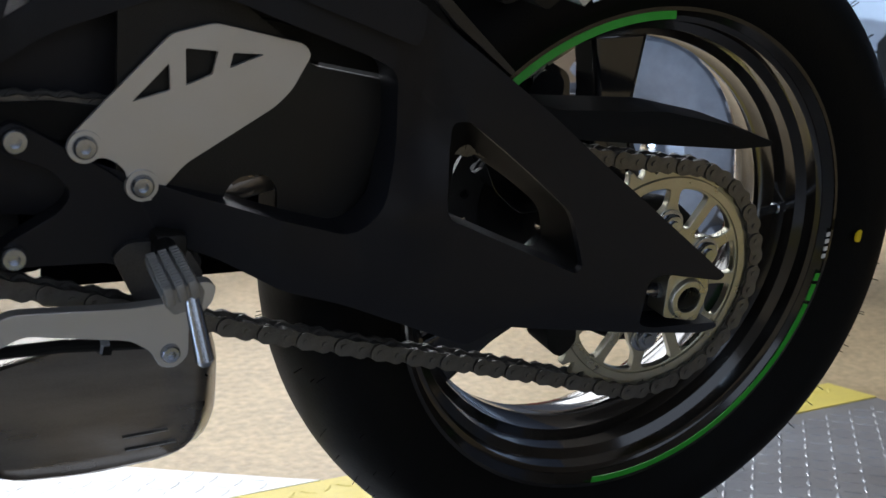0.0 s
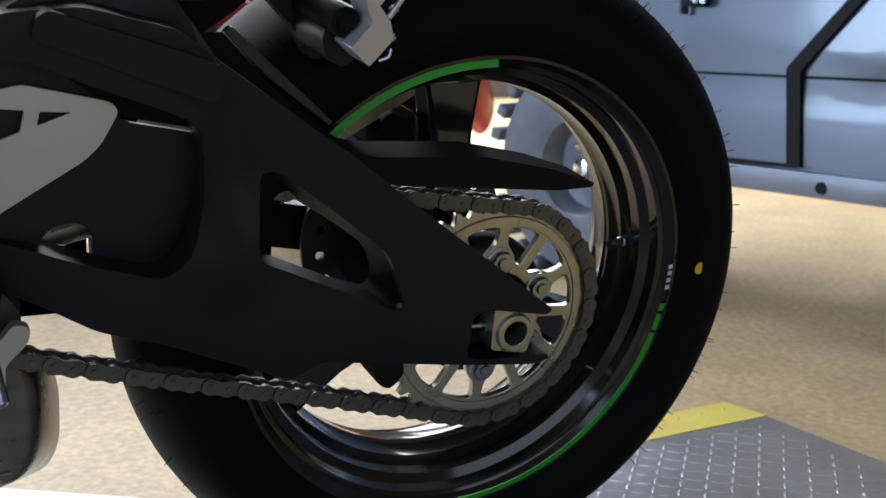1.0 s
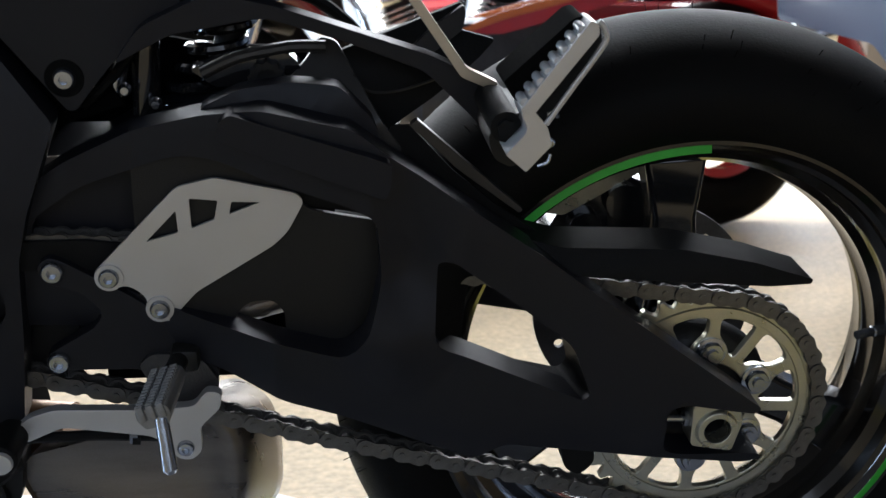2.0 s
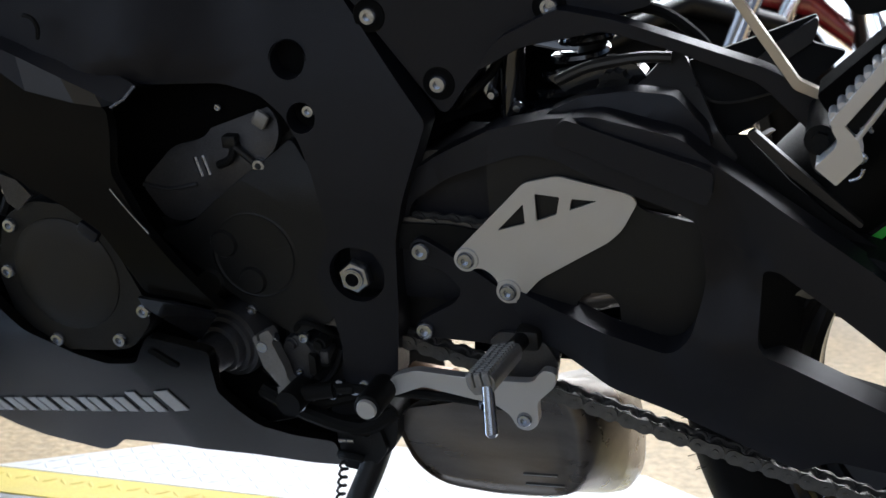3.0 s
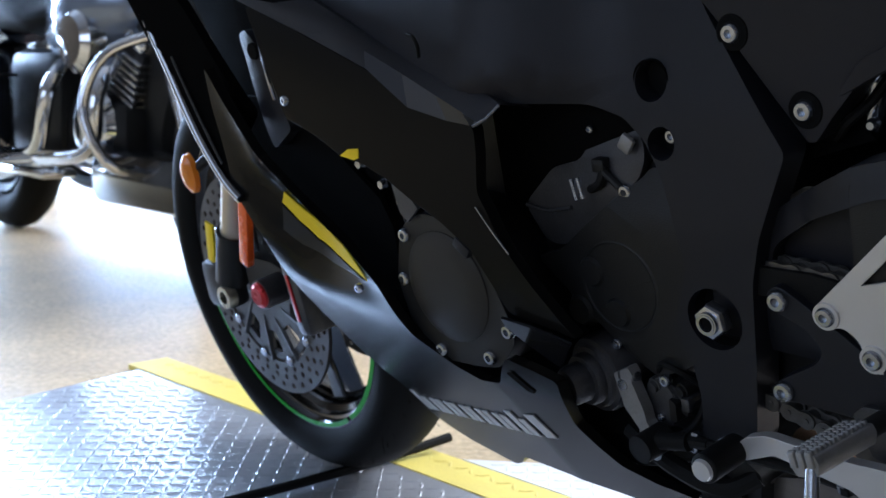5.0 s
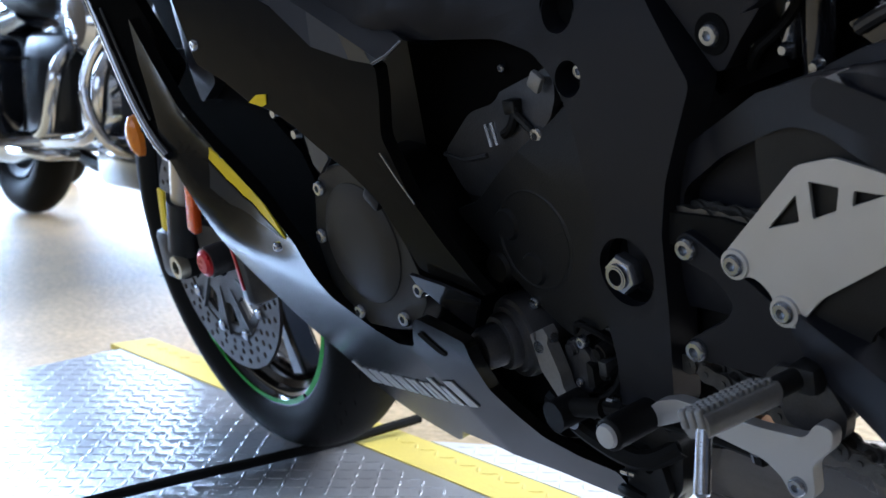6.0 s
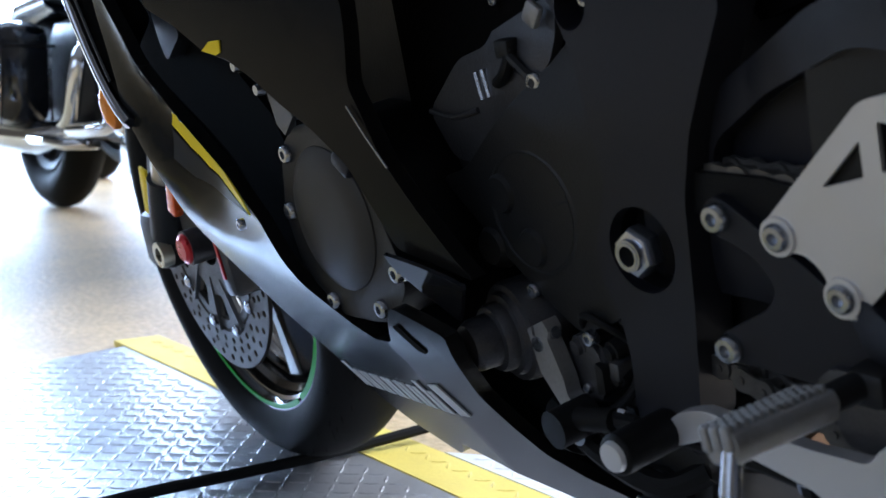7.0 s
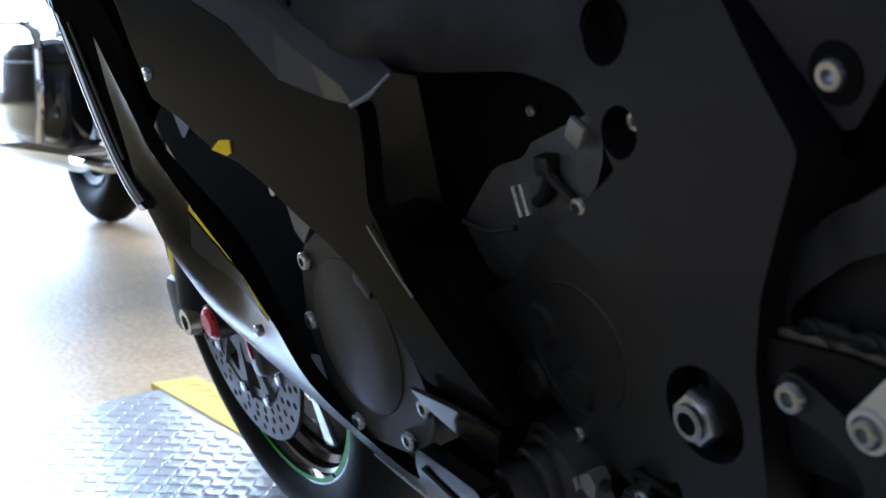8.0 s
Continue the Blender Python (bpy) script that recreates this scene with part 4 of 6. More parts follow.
lever = part("shift_lever", prism(LEVER, -0.142, -0.132, r=0.005), SILVER, bike, "silver aluminium gear shift lever", bevel=0.002)
bolt(-0.432, -0.142, 0.316, 0.85, parent=lever)
part("toe_peg", tube([(-0.562, -0.135, 0.332), (-0.5625, -0.18, 0.333)], 0.0125, 18), MATT, lever, "black rubber toe peg", bevel=0.002)
part("toe_peg_cap", moved(lathe([(0, -0.0035), (0.0085, -0.003), (0.0095, 0)], 20), T(-0.5625, -0.1802, 0.333)), SILVER, lever)
part("shift_rod", join(tube([(-0.436, -0.125, 0.316), (-0.50, -0.128, 0.322), (-0.62, -0.13, 0.322)], 0.0045, 10), tube([(-0.468, -0.1265, 0.319), (-0.474, -0.1268, 0.3195)], 0.0075, 6)), MATT, lever, "black shift rod with silver lock nuts")
for f in (-0.47, -0.608):
    part("lock_nut", tube([(f, -0.1268, 0.3205), (f - 0.006, -0.127, 0.3208)], 0.0076, 6), STEEL, lever)
# rider footpeg: ridged bar standing out to the side
PEG_AT = T(-0.440, -0.152, 0.388) @ pose(0, 0, 0, -3, -16, -4)
rider = part("rider_footpeg", moved(prism([(-0.0085, -0.011), (-0.0125, -0.003), (-0.012, 0.0045), (0.0105, 0.0045), (0.0125, -0.002), (0.0085, -0.011)], -0.064, 0.0, r=0.002), PEG_AT), PEGMETAL, bike, "ridged grey rider footpeg", bevel=0.0015)
for i in range(13):
    for j in range(3):
        m = PEG_AT @ T(-0.0081 + 0.0074 * j, -0.0045 - 0.0049 * i, 0.0055)
        if i + j == 0:
            ridge = part("ridge", rbox(0, 0, 0, 0.0056, 0.0027, 0.005, 0.0006), PEGMETAL, rider, at=m)
        else:
            again(ridge, m, rider)
for j in range(3):
    part("end_rib", rbox(0, 0, 0, 0.0056, 0.004, 0.012, 0.0012), PEGMETAL, rider, at=PEG_AT @ T(-0.0081 + 0.0074 * j, -0.0642, 0.0015))
part("feeler_pin", tube([(-0.440, -0.2135, 0.388), (-0.4345, -0.228, 0.352), (-0.434, -0.2285, 0.3495)], 0.0055, 12, taper=[0.0048, 0.0056, 0.003]), STEEL, rider, "polished peg feeler pin")
part("peg_mount", join(rbox(-0.43, -0.118, 0.386, 0.022, 0.03, 0.02, 0.005), tube([(-0.438, -0.155, 0.387), (-0.432, -0.115, 0.387)], 0.0075, 14)), ENGINE, rider)
part("peg_bracket", prism([(-0.4660, 0.3789), (-0.4568, 0.3879), (-0.4316, 0.3884), (-0.4155, 0.3801), (-0.4051, 0.3626), (-0.4082, 0.3469), (-0.4259, 0.3429), (-0.4512, 0.3470)], -0.122, -0.112, r=0.004), CASTING, rider, "dark grey peg hinge bracket", bevel=0.002)

# -- exhaust box
CAN = [(-0.566, 0.262), (-0.556, 0.284), (-0.47, 0.302), (-0.41, 0.318), (-0.385, 0.322), (-0.360, 0.308), (-0.350, 0.280), (-0.350, 0.232), (-0.360, 0.210), (-0.385, 0.2025), (-0.45, 0.1985), (-0.515, 0.202), (-0.548, 0.222)]
bm = bmesh.new()
can_rows = []
smooth_can = rounded(CAN, 0.02, 3)
cx, cz = -0.60, 0.258
for y, sx, sz in ((-0.087, 0.765, 0.87), (-0.0925, 0.80, 0.95), (-0.091, 0.825, 0.985), (-0.084, 0.85, 1.0), (-0.065, 0.885, 1.0), (-0.03, 0.944, 1.0), (0.01, 0.96, 1.0), (0.06, 0.95, 1.0), (0.075, 0.92, 0.95), (0.08, 0.85, 0.85)):
    deep = 1 + 1.6 * max(0.0, min(0.1, y + 0.085))
    drop = 0.5 * max(0.0, min(0.13, y + 0.075))
    can_rows.append([bm.verts.new((cx + (x - cx) * sx, y, 0.3 + (cz + (z - cz) * sz - 0.3) * deep - drop)) for x, z in smooth_can])
for p, q in zip(can_rows, can_rows[1:]):
    for i in range(len(p)):
        bm.faces.new((p[i], p[(i + 1) % len(p)], q[(i + 1) % len(p)], q[i]))
bm.faces.new(can_rows[0])
bm.faces.new(can_rows[-1])
can = part("exhaust_box", bm, TITAN, bike, "dark brushed titanium exhaust box", smooth=1.0)
for z, x0, x1 in ((0.227, -0.451, -0.418), (0.2165, -0.449, -0.412)):
    part("pressed_slot", rbox((x0 + x1) / 2, -0.0915, z, x1 - x0, 0.004, 0.0012, 0.0004, turn=Matrix.Rotation(radians(-3), 4, "Y")), STEEL, can)
part("collar", tube(curve([(-0.66, -0.01, 0.262), (-0.60, -0.02, 0.262), (-0.54, -0.03, 0.262)], 4), 0.03, 20), material("heat_tinted_steel", (0.4, 0.27, 0.16), 0.35, 0.9, (0.25, 0.15, 0.1), 20, 0.1), can, "heat tinted header pipe")

# -- engine
engine = part("engine", prism([(-1.0, 0.56), (-0.98, 0.36), (-0.9, 0.28), (-0.72, 0.24), (-0.62, 0.28), (-0.60, 0.5), (-0.66, 0.62), (-0.9, 0.66)], -0.085, 0.12, r=0.03), ENGINE, bike, "black painted engine block", bevel=0.01)
# Shield split in two: near-black sheet for its shade, grey for its lit part.
part("shield_shade", panel([(-0.84, 0.60), (-0.70, 0.60), (-0.66, 0.585), (-0.65, 0.555), (-0.69, 0.52), (-0.75, 0.46), (-0.84, 0.47)], lambda x, z: -0.0895, 0.004, step=0.2), DULL_BLACK, engine, "near-black sheet standing for the shield's shaded part")
part("clutch_shield", panel([(-0.806, 0.501), (-0.784, 0.467), (-0.765, 0.4645), (-0.7485, 0.4705), (-0.7155, 0.4985), (-0.680, 0.5225), (-0.662, 0.538), (-0.6565, 0.552), (-0.660, 0.5695), (-0.676, 0.5795), (-0.705, 0.5785), (-0.722, 0.562), (-0.735, 0.545), (-0.770, 0.536)], lambda x, z: -0.098 + 0.25 * max(0.0, z - 0.53 + 0.35 * (-0.7 - x)), 0.008, r=0.008, step=0.012), CASTING, engine, "dark grey engine shield, outlined to its lit part", bevel=0.003)
part("sprocket_cover", panel([(-0.79, 0.455), (-0.757, 0.464), (-0.73, 0.486), (-0.687, 0.520), (-0.662, 0.536), (-0.648, 0.550), (-0.618, 0.51), (-0.612, 0.47), (-0.62, 0.42), (-0.615, 0.38), (-0.66, 0.36), (-0.72, 0.40), (-0.77, 0.44)], lambda x, z: -0.107 - 0.004 * math.cos(12 * (x + 0.69)) + 0.35 * max(0.0, z - 0.50), 0.012, r=0.012, step=0.03), ENGINE, engine, "black sprocket cover", bevel=0.004)
bolt(-0.678, -0.099, 0.524, 0.9)
for x, z, y in ((-0.745, 0.52, -0.095), (-0.737, 0.522, -0.095)):
    part("clamp", tube([(x, y, z + 0.008), (x + 0.006, y - 0.002, z - 0.01)], 0.0028, 8), STEEL, engine)
part("shield_clamp", join(rbox(-0.705, -0.097, 0.545, 0.014, 0.012, 0.012, 0.002), tube([(-0.70, -0.1, 0.54), (-0.672, -0.1, 0.518)], 0.0035, 8)), ENGINE, engine)
part("shield_tab", rbox(-0.672, -0.099, 0.566, 0.014, 0.006, 0.016, 0.003, turn=Matrix.Rotation(radians(35), 4, "Y")), PEGMETAL, engine)
part("shield_rib", tube(curve([(-0.803, -0.098, 0.500), (-0.775, -0.099, 0.497), (-0.745, -0.099, 0.503)], 5), 0.0022, 8), CASTING, engine)
for x, z in ((-0.762, 0.49), (-0.735, 0.508), (-0.715, 0.575)):
    bolt(x, -0.094, z, 0.45, parent=engine)
ring = part("cover_ring", moved(lathe([(0.036, -0.003), (0.041, -0.005), (0.046, -0.003), (0.047, 0.004), (0.035, 0.004)], 40, True), T(-0.69, -0.1065, 0.44)), ENGINE, engine)
for k in range(5):
    a = 2 * math.pi * k / 5 + 0.3
    part("cover_rib", tube([(-0.69 + 0.012 * math.cos(a), -0.1078, 0.44 + 0.012 * math.sin(a)), (-0.69 + 0.038 * math.cos(a), -0.1078, 0.44 + 0.038 * math.sin(a))], 0.0032, 8), ENGINE, engine)
part("cable_elbow", tube(curve([(-0.72, -0.098, 0.522), (-0.705, -0.102, 0.53), (-0.70, -0.098, 0.545)], 5), 0.004, 8), MATT, engine)
for i, (x, z) in enumerate(((-0.72, 0.45), (-0.695, 0.415), (-0.74, 0.41))):
    part("cover_boss", moved(lathe([(0, -0.006), (0.012, -0.006), (0.016, 0.0), (0.018, 0.004)], 20), T(x, -0.108, z)), ENGINE, engine)
# generator cover
COVER = [(-0.918, 0.478), (-0.906, 0.492), (-0.88, 0.505), (-0.84, 0.502), (-0.805, 0.475), (-0.776, 0.41), (-0.775, 0.39), (-0.80, 0.362), (-0.83, 0.357), (-0.88, 0.354), (-0.92, 0.375), (-0.933, 0.43)]
cover = part("engine_cover", prism(COVER, -0.165, -0.06, r=0.01), ENGINE, bike, "round black engine cover", bevel=0.004)
part("cover_dome", moved(lathe([(0, -0.0135), (0.03, -0.013), (0.046, -0.0115), (0.0535, -0.008), (0.0562, -0.002), (0.0565, 0.004)], 56), T(-0.857, -0.158, 0.4335) @ Matrix.Diagonal((1.035, 1, 1.035, 1))), DOME, cover, "domed black cover disc")
part("dome_notch", rbox(-0.822, -0.166, 0.479, 0.022, 0.010, 0.012, 0.003, turn=Matrix.Rotation(radians(35), 4, "Y")), SATIN, cover)
for x, z in ((-0.907, 0.48), (-0.78, 0.403), (-0.811, 0.371), (-0.881, 0.365), (-0.9205, 0.433)):
    bolt(x, -0.165, z, 0.95, parent=cover)

part("linkage", prism([(-0.62, 0.42), (-0.52, 0.42), (-0.515, 0.385), (-0.53, 0.36), (-0.62, 0.33)], -0.075, 0.08, r=0.01), ENGINE, engine, bevel=0.005)
# Made-up near-black fillers that put shade behind the chain and under the engine.
part("chain_gap_fill", panel([(-0.62, 0.44), (-0.53, 0.44), (-0.475, 0.405), (-0.465, 0.375), (-0.50, 0.345), (-0.62, 0.34)], lambda x, z: -0.055, 0.01, r=0.008, step=0.2), DULL_BLACK, engine, "near-black sheet closing the gap behind the chain")
part("belly_gap_fill", prism([(-0.94, 0.31), (-0.585, 0.31), (-0.575, 0.24), (-0.62, 0.218), (-0.80, 0.218), (-0.92, 0.225)], -0.066, 0.06, r=0.01), DULL_BLACK, engine, "near-black block closing the gap under the engine")
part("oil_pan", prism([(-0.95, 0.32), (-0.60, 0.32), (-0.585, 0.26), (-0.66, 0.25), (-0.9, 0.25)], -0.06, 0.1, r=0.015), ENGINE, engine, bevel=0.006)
# Near-black filler put in for the shade round the engine cover.
part("cover_gap_fill", prism([(-1.06, 0.50), (-0.95, 0.45), (-0.75, 0.40), (-0.69, 0.31), (-0.72, 0.285), (-0.95, 0.30), (-1.06, 0.34)], -0.105, -0.085, r=0.01), DULL_BLACK, engine, "near-black sheet closing the gap behind the engine cover")
# water pump and shift shaft group
pump = part("water_pump", moved(lathe([(0, -0.048), (0.010, -0.0475), (0.0155, -0.045), (0.0182, -0.040), (0.0188, -0.027), (0.0228, -0.026), (0.0243, -0.023), (0.0245, -0.017), (0.0285, -0.016), (0.030, -0.012), (0.0345, -0.011), (0.036, -0.006), (0.036, 0.04)], 40), T(-0.7235, -0.108, 0.352) @ pose(0, 0, 0, 0, 0, -10)), CASTING, bike, "dark grey water pump cover")
ARM2 = [(-0.6955, 0.3635), (-0.6905, 0.3665), (-0.6905, 0.3595), (-0.6880, 0.3595), (-0.6880, 0.3675), (-0.6780, 0.3725), (-0.6735, 0.3655), (-0.6760, 0.3595), (-0.6660, 0.3345), (-0.6640, 0.3230), (-0.6500, 0.3060), (-0.6500, 0.2960), (-0.6590, 0.2990), (-0.6730, 0.3140), (-0.6885, 0.3340)]
arm = part("shift_arm", prism(ARM2, -0.127, -0.115, r=0.0015), PEGMETAL, bike, "grey clamped shift arm", bevel=0.001)
part("clamp_bolt", tube([(-0.6985, -0.121, 0.3555), (-0.6725, -0.121, 0.3635)], 0.0042, 10), STEEL, arm)
part("shaft_end", moved(lathe([(0, -0.0008), (0.0052, -0.0008), (0.0058, 0.001)], 18), T(-0.6865, -0.1272, 0.3545)), STEEL, arm)
part("lower_eye", join(tube([(-0.6545, -0.133, 0.3005), (-0.6545, -0.112, 0.3005)], 0.0085, 16), tube([(-0.6545, -0.136, 0.3005), (-0.6545, -0.132, 0.3005)], 0.0055, 6)), STEEL, arm)
for x, y, z, r, d in ((-0.664, -0.112, 0.352, 0.0075, 0.03), (-0.65, -0.106, 0.343, 0.012, 0.03), (-0.637, -0.108, 0.352, 0.007, 0.02), (-0.632, -0.11, 0.336, 0.0065, 0.02)):
    part("plug", moved(lathe([(0, -0.003), (r * 0.7, -0.003), (r * 0.75, 0), (r, 0.0005), (r, d)], 18), T(x, y, z) @ pose(0, 0, 0, 8, 0, -10)), CASTING if r > 0.007 else ENGINE, pump)
part("speed_wire", tube(curve([(-0.66, -0.108, 0.365), (-0.648, -0.116, 0.378), (-0.632, -0.112, 0.372), (-0.622, -0.1, 0.358)], 6), 0.0028, 8), MATT, pump)
for x, z in ((-0.70, 0.385), (-0.742, 0.372), (-0.735, 0.325)):
    bolt(x, -0.112, z, 0.7, parent=pump)
joint = part("ball_joint", join(tube([(-0.655, -0.15, 0.31), (-0.652, -0.12, 0.311)], 0.013, 16), tube([(-0.645, -0.135, 0.315), (-0.615, -0.132, 0.320)], 0.008, 12), tube([(-0.612, -0.132, 0.3205), (-0.596, -0.131, 0.322)], 0.0048, 8)), MATT, bike, "black rod end joint")
# sensor, clamps and brackets behind the arm
sensor = part("gear_sensor", prism([(-0.673, 0.350), (-0.658, 0.363), (-0.646, 0.351), (-0.640, 0.336), (-0.648, 0.316), (-0.672, 0.312)], -0.112, -0.085, r=0.004), CASTING, bike, "grey gear position sensor", bevel=0.002)
part("sensor_lug", prism([(-0.6458, 0.3462), (-0.6391, 0.3419), (-0.6391, 0.3247), (-0.6466, 0.3233)], -0.116, -0.09, r=0.002), ENGINE, sensor, bevel=0.001)
part("sensor_plug", rbox(-0.6305, -0.104, 0.3415, 0.009, 0.02, 0.013, 0.002), CASTING, sensor)
part("cable_clamp", prism([(-0.680, 0.305), (-0.649, 0.311), (-0.638, 0.303), (-0.645, 0.295), (-0.673, 0.292)], -0.117, -0.1, r=0.003), CASTING, sensor, "grey cable clamp", bevel=0.0015)
part("clamp_tab", rbox(-0.6765, -0.1185, 0.305, 0.008, 0.004, 0.009, 0.001), PEGMETAL, sensor)
part("clamp_block", prism([(-0.6461, 0.3099), (-0.6342, 0.3087), (-0.6343, 0.2946), (-0.6447, 0.2953)], -0.112, -0.095, r=0.002), ENGINE, sensor, bevel=0.001)
part("sensor_wire", tube(curve([(-0.668, -0.113, 0.320), (-0.66, -0.119, 0.308), (-0.64, -0.119, 0.312), (-0.625, -0.108, 0.325), (-0.618, -0.1, 0.345)], 6), 0.0032, 8), MATT, sensor)
part("lock_screw", moved(lathe([(0, -0.006), (0.005, -0.006), (0.006, 0), (0.0085, 0.001), (0.0085, 0.008)], 14), T(-0.6005, -0.115, 0.314)), STEEL, sensor, "bright lock screw")
for x, z, k in ((-0.6487, 0.3612, 0.7), (-0.626, 0.302, 0.55), (-0.6585, 0.324, 0.5)):
    bolt(x, -0.113, z, k, parent=sensor)
bracket_plate = part("stand_bracket", prism([(-0.6242, 0.2767), (-0.6028, 0.2806), (-0.583, 0.2696), (-0.5774, 0.2458), (-0.5895, 0.230), (-0.6079, 0.2321), (-0.6263, 0.2343), (-0.619, 0.252)], -0.112, -0.1, [circle(-0.598, 0.264, 0.005, 12)], r=0.004), ENGINE, bike, "black side stand bracket", bevel=0.002)
for x, z in ((-0.6108, 0.2745), (-0.6209, 0.2543), (-0.613, 0.2547)):
    part("spring_pin", tube([(x - 0.004, -0.114, z), (x + 0.004, -0.115, z + 0.001)], 0.0024, 8), STEEL, bracket_plate)
part("switch_lead", tube(curve([(-0.6247, -0.116, 0.240), (-0.612, -0.121, 0.243), (-0.600, -0.118, 0.239)], 5), 0.0045, 10), MATT, bracket_plate)
part("hose", tube(curve([(-0.70, -0.11, 0.30), (-0.65, -0.12, 0.285), (-0.60, -0.115, 0.272), (-0.57, -0.1, 0.285)], 6), 0.0085, 10), MATT, bike, "black rubber hose")
part("drain_hose", tube(curve([(-0.69, -0.118, 0.33), (-0.65, -0.112, 0.295), (-0.61, -0.108, 0.30), (-0.57, -0.10, 0.315)], 6), 0.006, 8), MATT, bike)
bolt(-0.592, -0.114, 0.318, 0.8)

# side stand
stand = part("side_stand", tube(curve([(-0.585, -0.085, 0.275), (-0.595, -0.10, 0.23), (-0.63, -0.15, 0.14), (-0.66, -0.195, 0.06), (-0.67, -0.215, 0.036)], 5), 0.0125, 14), ENGINE, bike, "black side stand leg")
part("stand_mount", prism([(-0.635, 0.30), (-0.60, 0.31), (-0.565, 0.29), (-0.57, 0.25), (-0.60, 0.215), (-0.628, 0.218)], -0.105, -0.07, r=0.006), ENGINE, stand, bevel=0.003)
part("stand_spring", tube([(-0.62 - 0.012 * i / 60 + 0.004 * math.cos(i * 0.9), -0.118 - 0.012 * i / 60 + 0.004 * math.sin(i * 0.9), 0.235 - 0.075 * i / 60) for i in range(61)], 0.0015, 5), ENGINE, stand)
part("stand_foot", rbox(-0.672, -0.225, 0.034, 0.07, 0.045, 0.008, 0.003, turn=Matrix.Rotation(radians(-11), 4, "X")), ENGINE, stand)
bolt(-0.618, -0.106, 0.238, 0.8, parent=stand)

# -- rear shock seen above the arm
# Made-up near-black sheet for the dark gap behind the shock.
part("shock_gap_fill", panel([(-0.53, 0.54), (-0.53, 0.665), (-0.475, 0.665), (-0.455, 0.612), (-0.40, 0.602), (-0.30, 0.602), (-0.30, 0.54)], lambda x, z: -0.005, 0.006, r=0.01, step=0.2), DULL_BLACK, bike, "near-black sheet closing the gap behind the shock")
shock = part("rear_shock", tube([(-0.43 + 0.02 * math.cos(i * 0.5) + 0.0006 * i, -0.02 + 0.02 * math.sin(i * 0.5), 0.55 + 0.11 * i / 90) for i in range(91)], 0.0045, 8), GLOSS, bike, "black coil shock absorber")
part("damper", tube([(-0.42, -0.02, 0.53), (-0.36, -0.02, 0.70)], 0.011, 14), ENGINE, shock)
part("reservoir", tube([(-0.455, -0.05, 0.56), (-0.452, -0.05, 0.625)], 0.011, 16), GLOSS, shock)
part("reservoir_cap", tube([(-0.478, -0.05, 0.575), (-0.472, -0.05, 0.612)], 0.008, 16), STEEL, shock)
part("adjuster_ring", moved(lathe([(0.008, -0.01), (0.0135, -0.01), (0.0145, 0.0), (0.0145, 0.006), (0.008, 0.006)], 36, shape=lambda k, a: 1 + 0.07 * (1 if math.cos(12 * a) > 0 else -1)), T(-0.3617, -0.068, 0.5935)), ENGINE, shock, "notched grey adjuster ring")
part("adjuster_core", moved(lathe([(0, -0.006), (0.008, -0.007), (0.009, 0.004)], 20), T(-0.3617, -0.068, 0.5935)), ENGINE, shock)
part("link_arm", prism([(-0.42, 0.60), (-0.38, 0.612), (-0.345, 0.612), (-0.335, 0.60), (-0.345, 0.59), (-0.40, 0.585)], -0.07, -0.05, r=0.005), GLOSS, shock, bevel=0.003)
part("brake_hose", tube(curve([(-0.40, -0.06, 0.64), (-0.34, -0.06, 0.655), (-0.30, -0.05, 0.63), (-0.28, -0.05, 0.60)], 6), 0.005, 8), MATT, shock)
part("wiring", tube(curve([(-0.50, -0.06, 0.57), (-0.485, -0.07, 0.585), (-0.47, -0.06, 0.60), (-0.45, -0.05, 0.63)], 6), 0.004, 8), MATT, shock)
for x, z in ((-0.492, 0.588), (-0.468, 0.583), (-0.446, 0.572)):
    part("hose_clip", moved(lathe([(0, -0.004), (0.003, -0.004), (0.005, 0), (0.005, 0.004)], 12), T(x, -0.066, z)), STEEL, shock)

# -- fairings
F1 = [(-1.035, 0.714), (-0.9607, 0.6795), (-0.8915, 0.6460), (-0.848, 0.6115), (-0.8067, 0.599), (-0.7805, 0.594), (-0.7795, 0.570), (-0.7836, 0.536), (-0.776, 0.519), (-0.7646, 0.4867), (-0.7426, 0.452), (-0.7187, 0.419), (-0.7055, 0.404), (-0.722, 0.4085), (-0.745, 0.4145), (-0.7765, 0.4205), (-0.788, 0.449), (-0.803, 0.4815), (-0.832, 0.507), (-0.862, 0.5265), (-0.886, 0.545), (-0.910, 0.5585), (-0.938, 0.5665), (-0.970, 0.588), (-1.002, 0.603), (-1.008, 0.628)]


def f1_depth(x, z):
    u = z - 0.575 + 0.42 * (x + 0.87)
    return -0.0476 + 0.188 * x + 0.0414 * z + 0.9 * u * u


def f2_right(z):
    return float(np.interp(z, [0.376, 0.428, 0.465, 0.505, 0.545, 0.60, 0.70], [-0.909, -0.941, -0.982, -1.05, -1.113, -1.15, -1.2]))


def f2_left(z):
    return float(np.interp(z, [0.25, 0.30, 0.365, 0.41, 0.455, 0.505, 0.575], [-1.05, -1.115, -1.131, -1.138, -1.148, -1.186, -1.20]))


